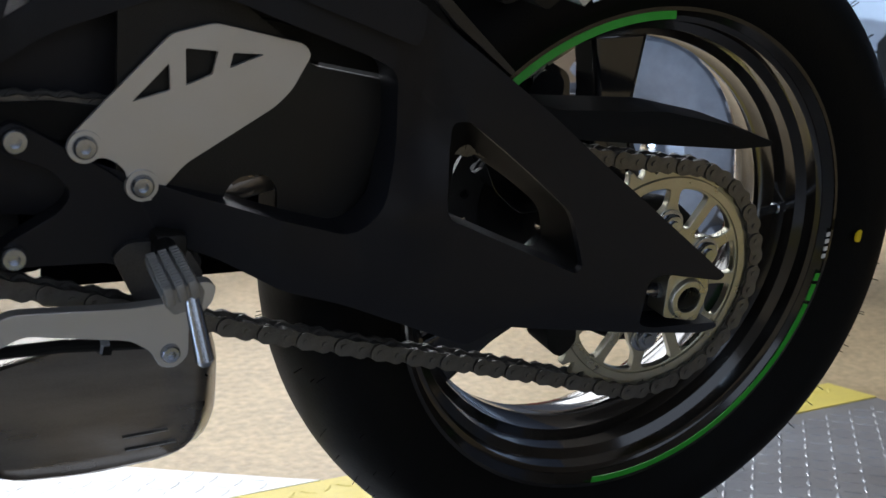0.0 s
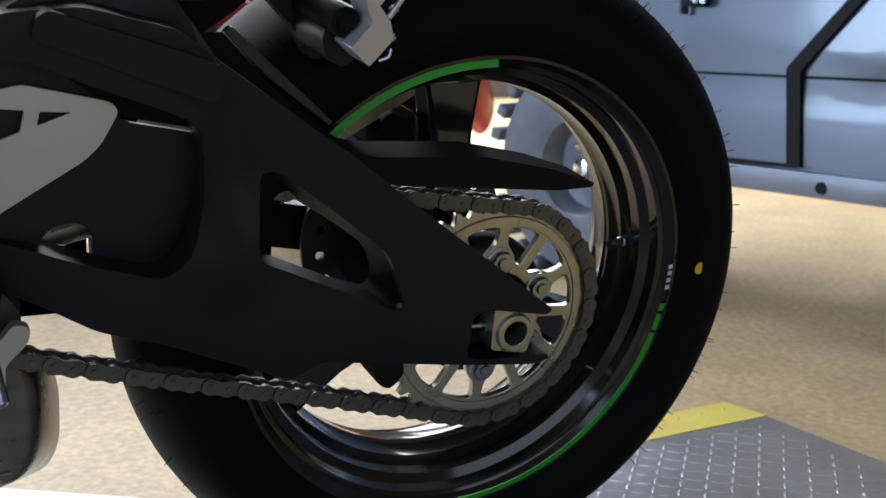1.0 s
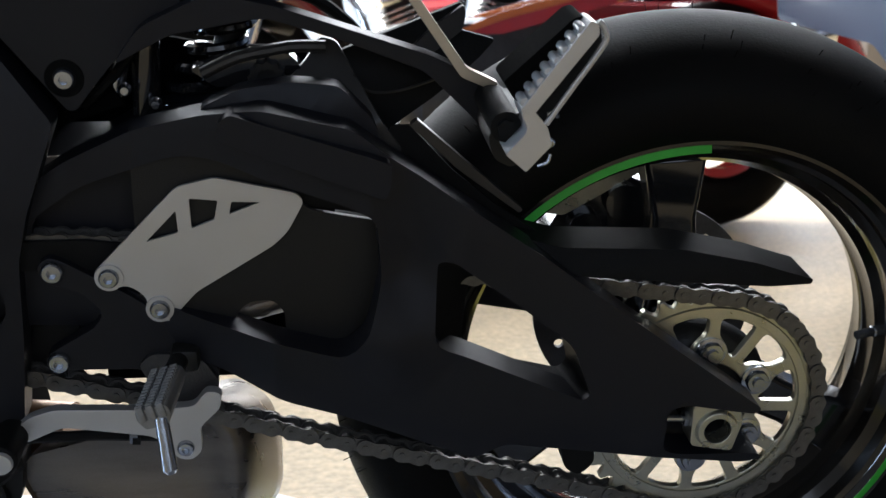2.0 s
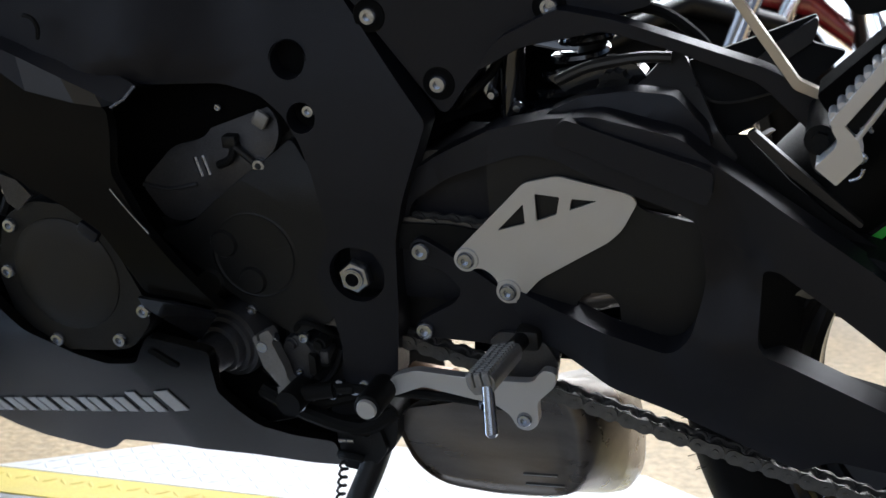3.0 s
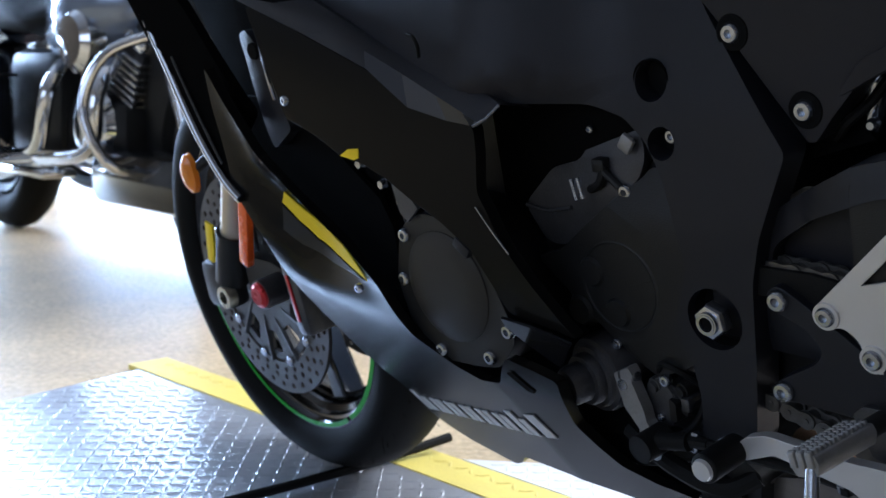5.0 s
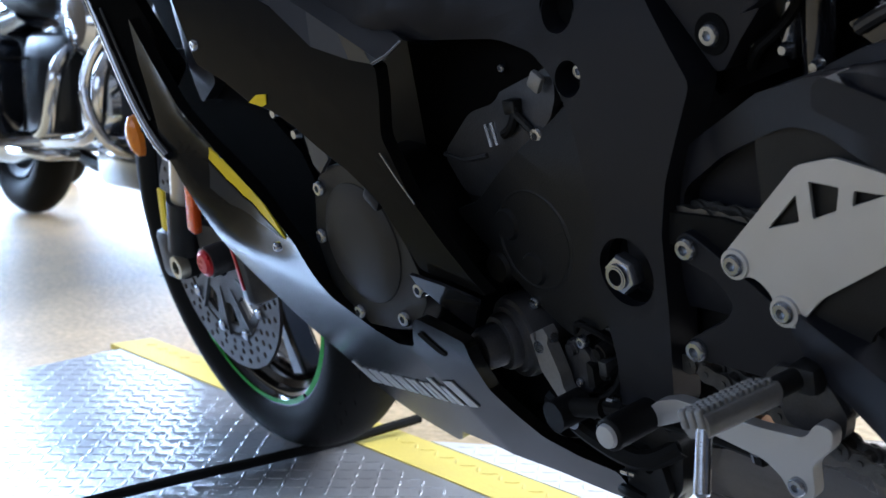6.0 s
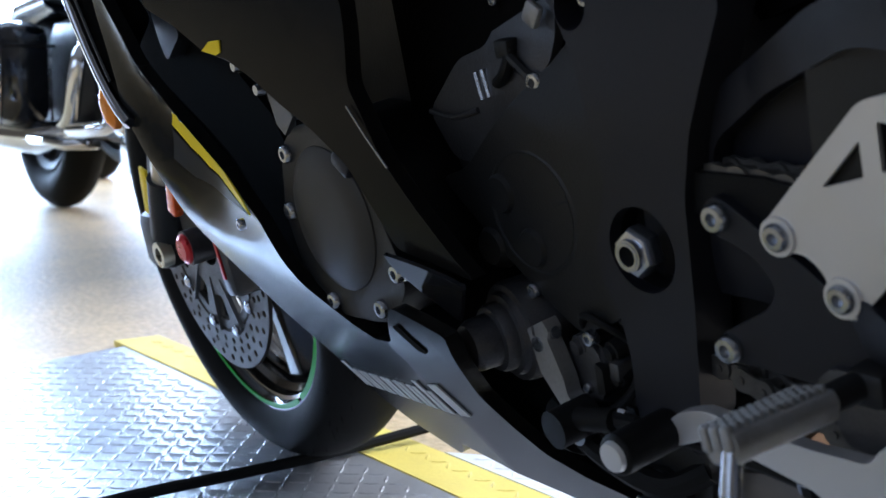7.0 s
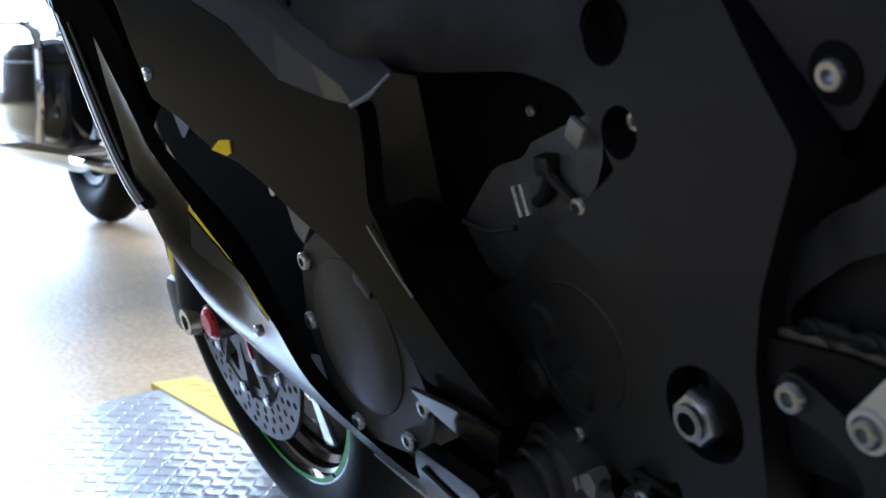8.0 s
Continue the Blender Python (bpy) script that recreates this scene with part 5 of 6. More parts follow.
def f2_depth(x, z):
    """Hollow between its rear edge and the flared front lip, over a flat belly that runs in under the engine."""
    d, e = max(0.0, f2_right(z) - x), max(0.0, x - f2_left(z))
    hollow = max(0.0, min(1.0, (z - 0.34) / 0.13))
    hollow = hollow * hollow * (3 - 2 * hollow)
    steep = max(0.0, min(1.0, (z - 0.40) / 0.08))
    steep = steep * steep * (3 - 2 * steep)
    y = -0.187 + (0.04 + 0.155 * hollow * (1 - steep)) * d + 0.0385 * steep * (1 - math.exp(-d / 0.07))
    wall = max(0.0, 1 - e / 0.11)
    wall = hollow * wall * wall * (3 - 2 * wall)
    y += (-0.184 - y) * wall
    belly = -0.182 + 0.62 * (0.36 - z) + 0.12 * max(0.0, -0.8 - x)
    return 0.5 * (y + belly + math.hypot(y - belly, 0.012))


LOW = [(-1.188, 0.645), (-1.190, 0.60), (-1.186, 0.56), (-1.184, 0.53), (-1.187, 0.507), (-1.168, 0.482), (-1.150, 0.455), (-1.144, 0.41), (-1.140, 0.365), (-1.138, 0.33), (-1.135, 0.285), (-1.118, 0.250), (-1.104, 0.236), (-1.105, 0.205), (-1.095, 0.180), (-1.075, 0.167), (-1.042, 0.156), (-0.960, 0.1512), (-0.935, 0.165), (-0.908, 0.189), (-0.816, 0.2043), (-0.735, 0.2075), (-0.672, 0.205), (-0.634, 0.208), (-0.63, 0.252), (-0.671, 0.255), (-0.704, 0.2665), (-0.716, 0.290), (-0.724, 0.318), (-0.716, 0.345), (-0.7085, 0.3752), (-0.7364, 0.3809),
       (-0.770, 0.3862), (-0.793, 0.352), (-0.83, 0.343), (-0.862, 0.350), (-0.909, 0.376), (-0.941, 0.428), (-0.982, 0.465), (-1.05, 0.507), (-1.113, 0.55), (-1.142, 0.577), (-1.165, 0.607)]
upper = part("upper_side_fairing", panel(F1, f1_depth, 0.012, r=0.006, step=0.02), FAIRING, bike, "matt metallic black upper side fairing", bevel=0.004)
lower = part("lower_side_fairing", panel(LOW, f2_depth, 0.012, r=0.006, step=0.01), FAIRING, bike, "matt metallic black lower side fairing", bevel=0.003)
part("right_upper_fairing", panel(F1, lambda x, z: 0.03 - f1_depth(x, z), -0.012, r=0.006, step=0.05), FAIRING, upper)
# Made-up near-black sheet, shaped to close the camera's view past the blade.
part("blade_gap_fill", panel([(-1.235, 0.60), (-1.13, 0.60), (-1.06, 0.56), (-0.98, 0.50), (-0.965, 0.47), (-0.97, 0.38), (-1.11, 0.36), (-1.125, 0.41), (-1.135, 0.46), (-1.165, 0.492), (-1.20, 0.508), (-1.235, 0.545)], lambda x, z: max(f2_depth(x, z) + 0.014, -0.135), 0.006, step=0.02), DULL_BLACK, lower, "near-black sheet closing the gap behind the fairing")
part("right_lower_fairing", panel(LOW, lambda x, z: 0.03 - f2_depth(x, z), -0.012, r=0.006, step=0.05), FAIRING, lower)
LEDGE_LOW = [(-1.06, 0.726), (-0.9607, 0.681), (-0.8915, 0.6475), (-0.848, 0.612), (-0.8067, 0.5995), (-0.783, 0.595), (-0.767, 0.598)]
LEDGE_FOLD = [(-1.03, -0.178, 0.709), (-0.95, -0.176, 0.679), (-0.905, -0.174, 0.661), (-0.857, -0.173, 0.640), (-0.816, -0.173, 0.6215), (-0.785, -0.173, 0.608), (-0.766, -0.174, 0.600)]
LEDGE_TOP = [(-1.01, -0.150, 0.708), (-0.945, -0.151, 0.679), (-0.898, -0.152, 0.659), (-0.850, -0.152, 0.6415), (-0.804, -0.152, 0.628), (-0.772, -0.152, 0.618), (-0.757, -0.153, 0.6105)]
bm = bmesh.new()
rows = [[bm.verts.new(q) for q in row] for row in ([(x, f1_depth(x, z) - 0.001, z) for x, z in LEDGE_LOW], LEDGE_FOLD, LEDGE_TOP, [(x, y + 0.035, z - 0.012) for x, y, z in LEDGE_TOP])]
for p, q in zip(rows, rows[1:]):
    for k in range(len(p) - 1):
        bm.faces.new((p[k], p[k + 1], q[k + 1], q[k]))
part("ledge", bm, LEDGE_SATIN, upper, "satin ledge along the fairing top", smooth=0.25)
# Bright wire added to imitate the glint on the ledge's corner.
part("tip_glint", tube([(-0.768, -0.1785, 0.5975), (-0.7615, -0.168, 0.6015), (-0.757, -0.155, 0.610)], 0.0016, 8), STEEL, upper, "steel wire put in for the glint at the ledge tip")
part("folded_edge", loft([(-0.7765, -0.1762, 0.4205), (-0.745, -0.1704, 0.4145), (-0.722, -0.1663, 0.4085), (-0.7055, -0.1641, 0.404)],
                         [(-0.776, -0.1715, 0.410), (-0.758, -0.1635, 0.392), (-0.745, -0.158, 0.381), (-0.733, -0.153, 0.371)], (0, 0.003, 0.001)), GLOSS, upper, "glossy edge folded in under the tail")
# Steel wire added to imitate a glint on the fairing's rear edge.
part("edge_glint", tube(curve([(-0.7855, -0.1755, 0.524), (-0.772, -0.1735, 0.503), (-0.757, -0.171, 0.482)], 5), 0.0008, 8), STEEL, upper, "thin steel wire put in for the glint along the edge")
# Stripe and deck reflections on the blade, put in as thin coloured sheets.
part("stripe_reflection", panel([(-1.112, 0.494), (-1.103, 0.506), (-1.075, 0.487), (-1.040, 0.4775), (-1.0, 0.4705), (-0.985, 0.460), (-0.975, 0.446), (-0.962, 0.430), (-0.99, 0.4365), (-1.03, 0.4455), (-1.065, 0.457), (-1.09, 0.473)], lambda x, z: f2_depth(x, z) - 0.0025, 0.0015, step=0.006), YELLOW, lower, "yellow painted on for the platform stripe's reflection")
part("deck_reflection", panel([(-1.113, 0.490), (-1.09, 0.470), (-1.065, 0.454), (-1.03, 0.4425), (-0.99, 0.434), (-0.97, 0.4285), (-1.04, 0.433), (-1.088, 0.447), (-1.113, 0.464)], lambda x, z: f2_depth(x, z) - 0.0022, 0.0015, step=0.006), ENGINE, lower, "dark grey painted on for the deck's reflection")
part("yellow_tab", panel([(-0.938, 0.567), (-0.926, 0.5735), (-0.913, 0.574), (-0.915, 0.565), (-0.921, 0.563)], lambda x, z: f1_depth(x, z) - 0.0012, 0.001, step=0.02), YELLOW, upper, "small yellow decal tip")
bolt(-0.97, -0.188, 0.423, 0.62, rz=-8, parent=lower)
# Thin near-black sheet laid on the panel for the slot's shade.
part("bolt_slot", panel([(-0.773, 0.371), (-0.765, 0.374), (-0.745, 0.3565), (-0.7475, 0.3525), (-0.755, 0.3535)], lambda x, z: f2_depth(x, z) - 0.0015, 0.002, r=0.003, step=0.05), HOLE_SHADE, lower, "near-black sheet standing for the slot round the tab bolt")
bolt(-0.7595, -0.177, 0.3635, 0.45, parent=lower)
bolt(-0.9985, -0.2085, 0.6205, 0.7, rz=-10, parent=upper)
# brand wordmark as plain slanted bars
for i in range(8):
    h = 0.031 if i in (0, 6, 7) else 0.0225
    for k in range(2 if i < 7 else 1):
        x0 = -1.082 + 0.0418 * i + 0.0175 * k
        zb, w = 0.1985 + 0.268 * (x0 + 1.082), 0.0136 if i < 7 else 0.017
        top = h if k == 0 or i in (2, 7) else 0.0225
        part("wordmark_bar", panel([(x0, zb), (x0 + w, zb + 0.275 * w), (x0 + w - 0.25 * top, zb + 0.275 * w + top), (x0 - 0.25 * top, zb + top)], lambda x, z: f2_depth(x, z) - 0.002, 0.0015, step=0.012), DECAL, lower, "light grey wordmark bar")

# front cowl, duct and near-black sheets that stand for the shade behind
def cowl_depth(x, z):
    lip = float(np.interp(z, [0.497, 0.549, 0.594, 0.658, 0.73, 0.82], [-1.168, -1.222, -1.252, -1.284, -1.328, -1.39]))
    return -0.183 + 0.3 * max(0.0, x - lip - 0.004) * max(0.0, min(1.0, (z - 0.52) / 0.06))


# Cowl colour near-black, with the recess's shade put in.
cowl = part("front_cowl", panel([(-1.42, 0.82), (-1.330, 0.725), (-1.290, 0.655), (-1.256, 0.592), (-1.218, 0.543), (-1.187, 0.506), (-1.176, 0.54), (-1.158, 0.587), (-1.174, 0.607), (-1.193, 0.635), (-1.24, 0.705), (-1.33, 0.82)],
                                cowl_depth, 0.012, r=0.006, step=0.015), DULL_BLACK, bike, "front cowl edge, near-black for its shadowed recess", bevel=0.003)
part("cowl_lip", tube(curve([(-1.39, -0.166, 0.82), (-1.328, -0.174, 0.73), (-1.284, -0.178, 0.658), (-1.252, -0.181, 0.594), (-1.222, -0.184, 0.549), (-1.19, -0.186, 0.514), (-1.168, -0.186, 0.497)], 6), 0.0062, 12), LIP_SHINE, cowl, "cowl lip made chrome for its bright reflections")
# Made-up tube that draws a highlight line on the cowl.
part("cowl_glint", tube(curve([(-1.262, -0.179, 0.655), (-1.236, -0.181, 0.604), (-1.206, -0.184, 0.556), (-1.192, -0.185, 0.535)], 6), 0.0022, 8), GLOSS, cowl, "thin gloss tube put in for a highlight on the cowl")
# Near-black fillers added for the shade inside the cowl.
part("cowl_gap_fill", panel([(-1.38, 0.80), (-1.325, 0.725), (-1.24, 0.60), (-1.19, 0.545), (-1.12, 0.49), (-0.99, 0.49), (-0.97, 0.60), (-0.99, 0.74), (-1.1, 0.82)], lambda x, z: -0.122 + 0.15 * max(0, -1.22 - x), 0.01, step=0.06), DULL_BLACK, cowl, "near-black sheet standing for the dark inside of the cowl")
part("cowl_back_fill", panel([(-1.26, 0.60), (-1.225, 0.545), (-1.19, 0.50), (-1.12, 0.46), (-1.06, 0.50), (-1.06, 0.66), (-1.2, 0.68)], lambda x, z: -0.118, 0.006, step=0.2), DULL_BLACK, cowl)
part("right_cowl", panel([(-1.42, 0.80), (-1.352, 0.722), (-1.298, 0.655), (-1.240, 0.572), (-1.175, 0.535), (-1.15, 0.59), (-1.17, 0.65), (-1.25, 0.80)], lambda x, z: 0.2 - 0.3 * max(0, -1.15 - x) ** 1.5, 0.012, step=0.05), GLOSS, cowl)
duct = part("air_duct", panel([(-1.168, 0.672), (-1.143, 0.678), (-1.120, 0.655), (-1.108, 0.640), (-1.105, 0.600), (-1.092, 0.570), (-1.118, 0.555), (-1.133, 0.546), (-1.147, 0.58), (-1.158, 0.625)], lambda x, z: -0.15 + 0.25 * max(0.0, -1.14 - x), 0.022, r=0.008, step=0.02), SATIN, bike, "dark satin intake duct", bevel=0.004)
part("duct_clip", tube(curve([(-1.118, -0.150, 0.665), (-1.106, -0.158, 0.650), (-1.100, -0.160, 0.625), (-1.103, -0.156, 0.605)], 5), 0.0022, 8), STEEL, duct, "thin bright wire clip")
# Near-black disc on the duct puts in the hole's shade.
part("duct_hole", moved(lathe([(0, -0.001), (0.009, -0.001), (0.01, 0.003)], 20), T(-1.133, -0.1515, 0.655)), HOLE_SHADE, duct)
part("radiator", prism([(-1.16, 0.70), (-0.98, 0.70), (-0.95, 0.40), (-1.05, 0.34), (-1.12, 0.42)], -0.11, 0.14), DULL_BLACK, bike, "black radiator", bevel=0.004)
for k in range(5):
    z = 0.44 + 0.035 * k
    part("radiator_hose", tube(curve([(-0.95, -0.12, z), (-0.93, -0.14, z + 0.01), (-0.915, -0.145, z + 0.03)], 4), 0.006, 8), MATT, engine) if k < 3 else None
for x, z in ((-0.955, 0.548), (-0.925, 0.53), (-0.90, 0.515)):
    part("clip", moved(lathe([(0, -0.006), (0.004, -0.006), (0.006, 0)], 12), T(x, -0.165, z)), STEEL, upper)
part("silver_tab", panel([(-0.905, 0.533), (-0.885, 0.527), (-0.872, 0.512), (-0.89, 0.497), (-0.9, 0.505)], lambda x, z: -0.172, 0.004, step=0.2), CASTING, cover)

# -- front wheel and fork
FW = Vector((-1.428, 0.031, 0.299))
front = wheel("front_wheel", FW, 0.2995, 0.12, 0.2235, 0.092, 5, 0.03, radians(70), "gloss black front wheel", yaw=-2)
for a0, a1 in ((185, 300), (303, 345)):
    part("green_stripe", arc_band(0.218, 0.2245, -0.0472, -0.0462, a0, a1), GREEN, front, "thin green rim stripe")
holes = [circle(0.138 * math.cos(a) + 0, 0.138 * math.sin(a), 0.0045, 8) for a in np.arange(0, 6.28, 0.185)] + [circle(0.151 * math.cos(a), 0.151 * math.sin(a), 0.0045, 8) for a in np.arange(0.09, 6.3, 0.185)] + [circle(0.1265 * math.cos(a), 0.1265 * math.sin(a), 0.0045, 8) for a in np.arange(0.05, 6.26, 0.2)]
disc_bm = prism(circle(0, 0, 0.162, 72), 0, 0.005, [circle(0, 0, 0.116, 48)] + holes)
disc_l = part("brake_disc", moved(disc_bm, T(0, -0.072, 0)), DISC, front, "drilled front brake disc")
again(disc_l, T(0, 0.139, 0), front)
for i in range(10):
    a = 2 * math.pi * i / 10
    part("disc_arm", tube([(0.05 * math.cos(a), -0.066, 0.05 * math.sin(a)), (0.118 * math.cos(a + 0.2), -0.069, 0.118 * math.sin(a + 0.2))], 0.006, 6), ENGINE, front) if i == 0 else again(bpy.data.objects["disc_arm"], Matrix.Rotation(a, 4, "Y"), front)
carrier_wins = [rounded([(r * math.cos(a + b), r * math.sin(a + b)) for r, b in ((0.07, -0.16), (0.102, -0.2), (0.102, 0.2), (0.07, 0.16))], 0.006, 2) for a in np.arange(0.314, 6.5, 0.6283)]
part("disc_carrier", moved(prism(circle(0, 0, 0.112, 60), 0, 0.006, [circle(0, 0, 0.03, 24)] + carrier_wins), T(0, -0.071, 0)), ENGINE, front, "black brake disc carrier")
for i in range(10):
    a = 0.6283 * i
    part("disc_button", moved(lathe([(0, -0.003), (0.005, -0.003), (0.0075, -0.001), (0.0075, 0.003)], 14), T(0.114 * math.cos(a), -0.0725, 0.114 * math.sin(a))), STEEL, front)
RAKE = Vector((0.42, 0, 0.907)).normalized()


def leg(side):
    y = FW.y + side * 0.103
    base = Vector((-1.455, y, 0.30))
    f = part("fork_leg", join(tube([base + RAKE * 0.02, base + RAKE * 0.10], 0.024, 20), tube([base + RAKE * 0.25, base + RAKE * 0.55], 0.028, 20), rbox(base.x - 0.015, y, base.z + 0.01, 0.06, 0.04, 0.07, 0.012)), ENGINE, bike, "black front fork leg")
    part("stanchion", tube([base + RAKE * 0.10, base + RAKE * 0.26], 0.0185, 20), PALE, f, "pale fork tube")
    return f


left_leg = leg(-1)
right_leg = leg(1)
part("axle_end", moved(lathe([(0.009, 0.012), (0.009, -0.004), (0.0155, -0.004), (0.0165, 0.002), (0.0165, 0.01)], 28), T(-1.44, -0.093, 0.299)), GOLD, left_leg, "gold hollow front axle end")
cap = part("damper_chamber", tube([(-1.317, -0.108, 0.328), (-1.317, -0.06, 0.328)], 0.02, 20), CASTING, left_leg, "grey fork damper chamber")
part("adjuster_cap", moved(lathe([(0, -0.006), (0.012, -0.006), (0.014, -0.004), (0.0165, -0.003), (0.0175, 0)], 24), T(-1.317, -0.108, 0.328)), RED, left_leg, "red anodised adjuster cap")
part("fork_reflector", rbox(-1.345, -0.092, 0.405, 0.02, 0.012, 0.098, 0.003, turn=Matrix.Rotation(radians(20), 4, "Y")), ORANGE, left_leg, "orange fork reflector")
part("paper_tag", rbox(-1.466, -0.082, 0.372, 0.018, 0.004, 0.06, 0.001, turn=Matrix.Rotation(radians(15), 4, "Y")), YELLOW, left_leg, "yellow tag on the fork")
caliper = part("brake_caliper", join(rbox(-1.252, -0.07, 0.331, 0.03, 0.058, 0.105, 0.008, turn=Matrix.Rotation(radians(-8), 4, "Y")), rbox(-1.228, -0.06, 0.335, 0.03, 0.03, 0.07, 0.006, turn=Matrix.Rotation(radians(-8), 4, "Y")), tube([(-1.262, -0.085, 0.285), (-1.256, -0.045, 0.285)], 0.012, 14)), CASTING, bike, "grey radial brake caliper")
part("caliper_print", rbox(-1.252, -0.1, 0.331, 0.006, 0.002, 0.062, 0.0005, turn=Matrix.Rotation(radians(-8), 4, "Y")), RED, caliper, "red lettering shown as a plain bar")
part("banjo_bolt", tube([(-1.222, -0.09, 0.365), (-1.222, -0.06, 0.365)], 0.008, 12), STEEL, caliper)
part("caliper_bracket", prism([(-1.40, 0.36), (-1.33, 0.36), (-1.27, 0.34), (-1.27, 0.30), (-1.34, 0.31), (-1.40, 0.29)], -0.075, -0.055, r=0.006), ENGINE, caliper, bevel=0.002)
part("brake_hose", tube(curve([(-1.222, -0.085, 0.365), (-1.20, -0.09, 0.42), (-1.22, -0.07, 0.5), (-1.27, -0.04, 0.6)], 6), 0.005, 8), MATT, caliper)
fender_bm = bmesh.new()
rows = []
for i in range(19):
    a = radians(28 + 84 * i / 18)
    r = 0.318
    rows.append([fender_bm.verts.new((FW.x + r * (1 - 0.03 * abs(k)) * math.cos(a), FW.y + 0.024 * k, FW.z + r * (1 - 0.03 * abs(k)) * math.sin(a))) for k in (-3, -2, -1, 0, 1, 2, 3)])
for p, q in zip(rows, rows[1:]):
    for k in range(6):
        fender_bm.faces.new((p[k], p[k + 1], q[k + 1], q[k]))
r_ = bmesh.ops.extrude_face_region(fender_bm, geom=list(fender_bm.faces))
bmesh.ops.translate(fender_bm, verts=[v for v in r_["geom"] if isinstance(v, bmesh.types.BMVert)], vec=(0, 0, 0.004))
part("front_fender", fender_bm, GLOSS, bike, "gloss black front fender")
part("side_reflector", moved(lathe([(0, -0.011), (0.012, -0.009), (0.019, -0.003), (0.02, 0.004)], 24), T(-1.406, -0.118, 0.487) @ Matrix.Diagonal((0.75, 1, 1.35, 1))), AMBER, bike, "amber oval side reflector")
part("reflector_bracket", tube([(-1.40, -0.115, 0.49), (-1.37, -0.08, 0.52)], 0.007, 10), ENGINE, bike)
part("fuel_tank", blob([(-1.02, 0.01, 0.80, 0.05, 0.04), (-0.98, 0.01, 0.83, 0.12, 0.09), (-0.85, 0.01, 0.86, 0.16, 0.12), (-0.7, 0.01, 0.84, 0.14, 0.12), (-0.58, 0.01, 0.78, 0.09, 0.07), (-0.55, 0.01, 0.77, 0.03, 0.03)]), GLOSS, bike, "gloss black fuel tank", smooth=1.2)
part("seat", blob([(-0.6, 0.01, 0.78, 0.08, 0.03), (-0.5, 0.01, 0.765, 0.12, 0.035), (-0.35, 0.01, 0.775, 0.14, 0.035), (-0.22, 0.01, 0.81, 0.12, 0.04), (-0.18, 0.01, 0.83, 0.05, 0.02)]), MATT, bike, "black rider seat", smooth=1.2)
part("tail", blob([(-0.45, 0.01, 0.735, 0.08, 0.03), (-0.3, 0.01, 0.76, 0.13, 0.045), (-0.1, 0.01, 0.83, 0.11, 0.05), (0.1, 0.01, 0.90, 0.06, 0.035), (0.14, 0.01, 0.915, 0.02, 0.012)]), GLOSS, bike, "gloss black tail fairing", smooth=1.2)
part("plate_hanger", panel([(-0.235, 0.70), (-0.205, 0.71), (-0.15, 0.672), (-0.155, 0.645), (-0.18, 0.64), (-0.20, 0.665), (-0.26, 0.66)], lambda x, z: -0.03, 0.05, r=0.008, step=0.1), MATT, bike, "black rear plate hanger", bevel=0.003)


# ---------------------------------------------------------------- utility vehicle parked behind the rear wheel
UX, UY = Vector((0.2272, -0.9738, 0)), Vector((0.9738, 0.2272, 0))
utv = thing("utility_vehicle", Matrix((( UX.x, UY.x, 0, 0.96), (UX.y, UY.y, 0, 0.65), (0, 0, 1, FLOOR_Z), (0, 0, 0, 1))), "blue-grey utility vehicle with black door trim", "utility vehicle")
ARCH = [(-0.42 + 0.28 * math.cos(radians(a)), 0.25 + 0.28 * math.sin(radians(a))) for a in range(120, 14, -15)] + [(-0.14, 0.32)]
body = part("body", panel([(-0.95, 0.58), (-0.62, 0.54)] + ARCH + [(-0.125, 0.262), (0.0, 0.262), (1.3, 0.262), (1.42, 0.36), (1.45, 0.8), (1.2, 1.15), (-0.6, 1.1), (-0.98, 0.75)], lambda x, z: 0.012 + 0.03 * max(0, z - 0.5), 0.7, r=0.02, step=0.3), BLUEGREY, utv, "blue-grey painted body", bevel=0.012)
door = part("door", panel([(-0.105, 0.315), (0.95, 0.315), (1.0, 0.5), (0.95, 0.95), (-0.09, 0.95), (-0.105, 0.6)], lambda x, z: -0.006 + 0.03 * max(0, z - 0.5) + (0.006 if abs(z - 0.4665) < 0.004 else 0), 0.02, r=0.015, step=0.05), BLUEGREY, utv, "blue-grey door panel", bevel=0.004)
part("groove", prism([(-0.1, 0.464), (0.95, 0.470), (0.95, 0.474), (-0.1, 0.468)], -0.009, -0.004), HOLE_SHADE, door)
part("trim_strip", prism([(0.129, 0.31), (0.157, 0.312), (0.1445, 0.476), (0.262, 0.607), (0.45, 0.80), (0.43, 0.815), (0.236, 0.61), (0.116, 0.482)], -0.014, 0.0, r=0.004), MATT, door, "black plastic door trim strip", bevel=0.002)
part("lower_seal", prism([(-0.1, 0.306), (0.14, 0.310), (0.14, 0.3165), (-0.1, 0.3125)], -0.01, 0.0), MATT, door)
sill = part("sill", panel([(-0.13, 0.262), (1.3, 0.262), (1.3, 0.305), (-0.13, 0.305)], lambda x, z: -0.012 + 0.25 * max(0, 0.28 - z), 0.03, step=0.02), GREY_PAINT, utv, "grey door sill", bevel=0.004)
part("sill_bolt", moved(lathe([(0, -0.004), (0.01, -0.004), (0.012, 0.003)], 12), T(0.2, -0.012, 0.281)), MATT, sill)
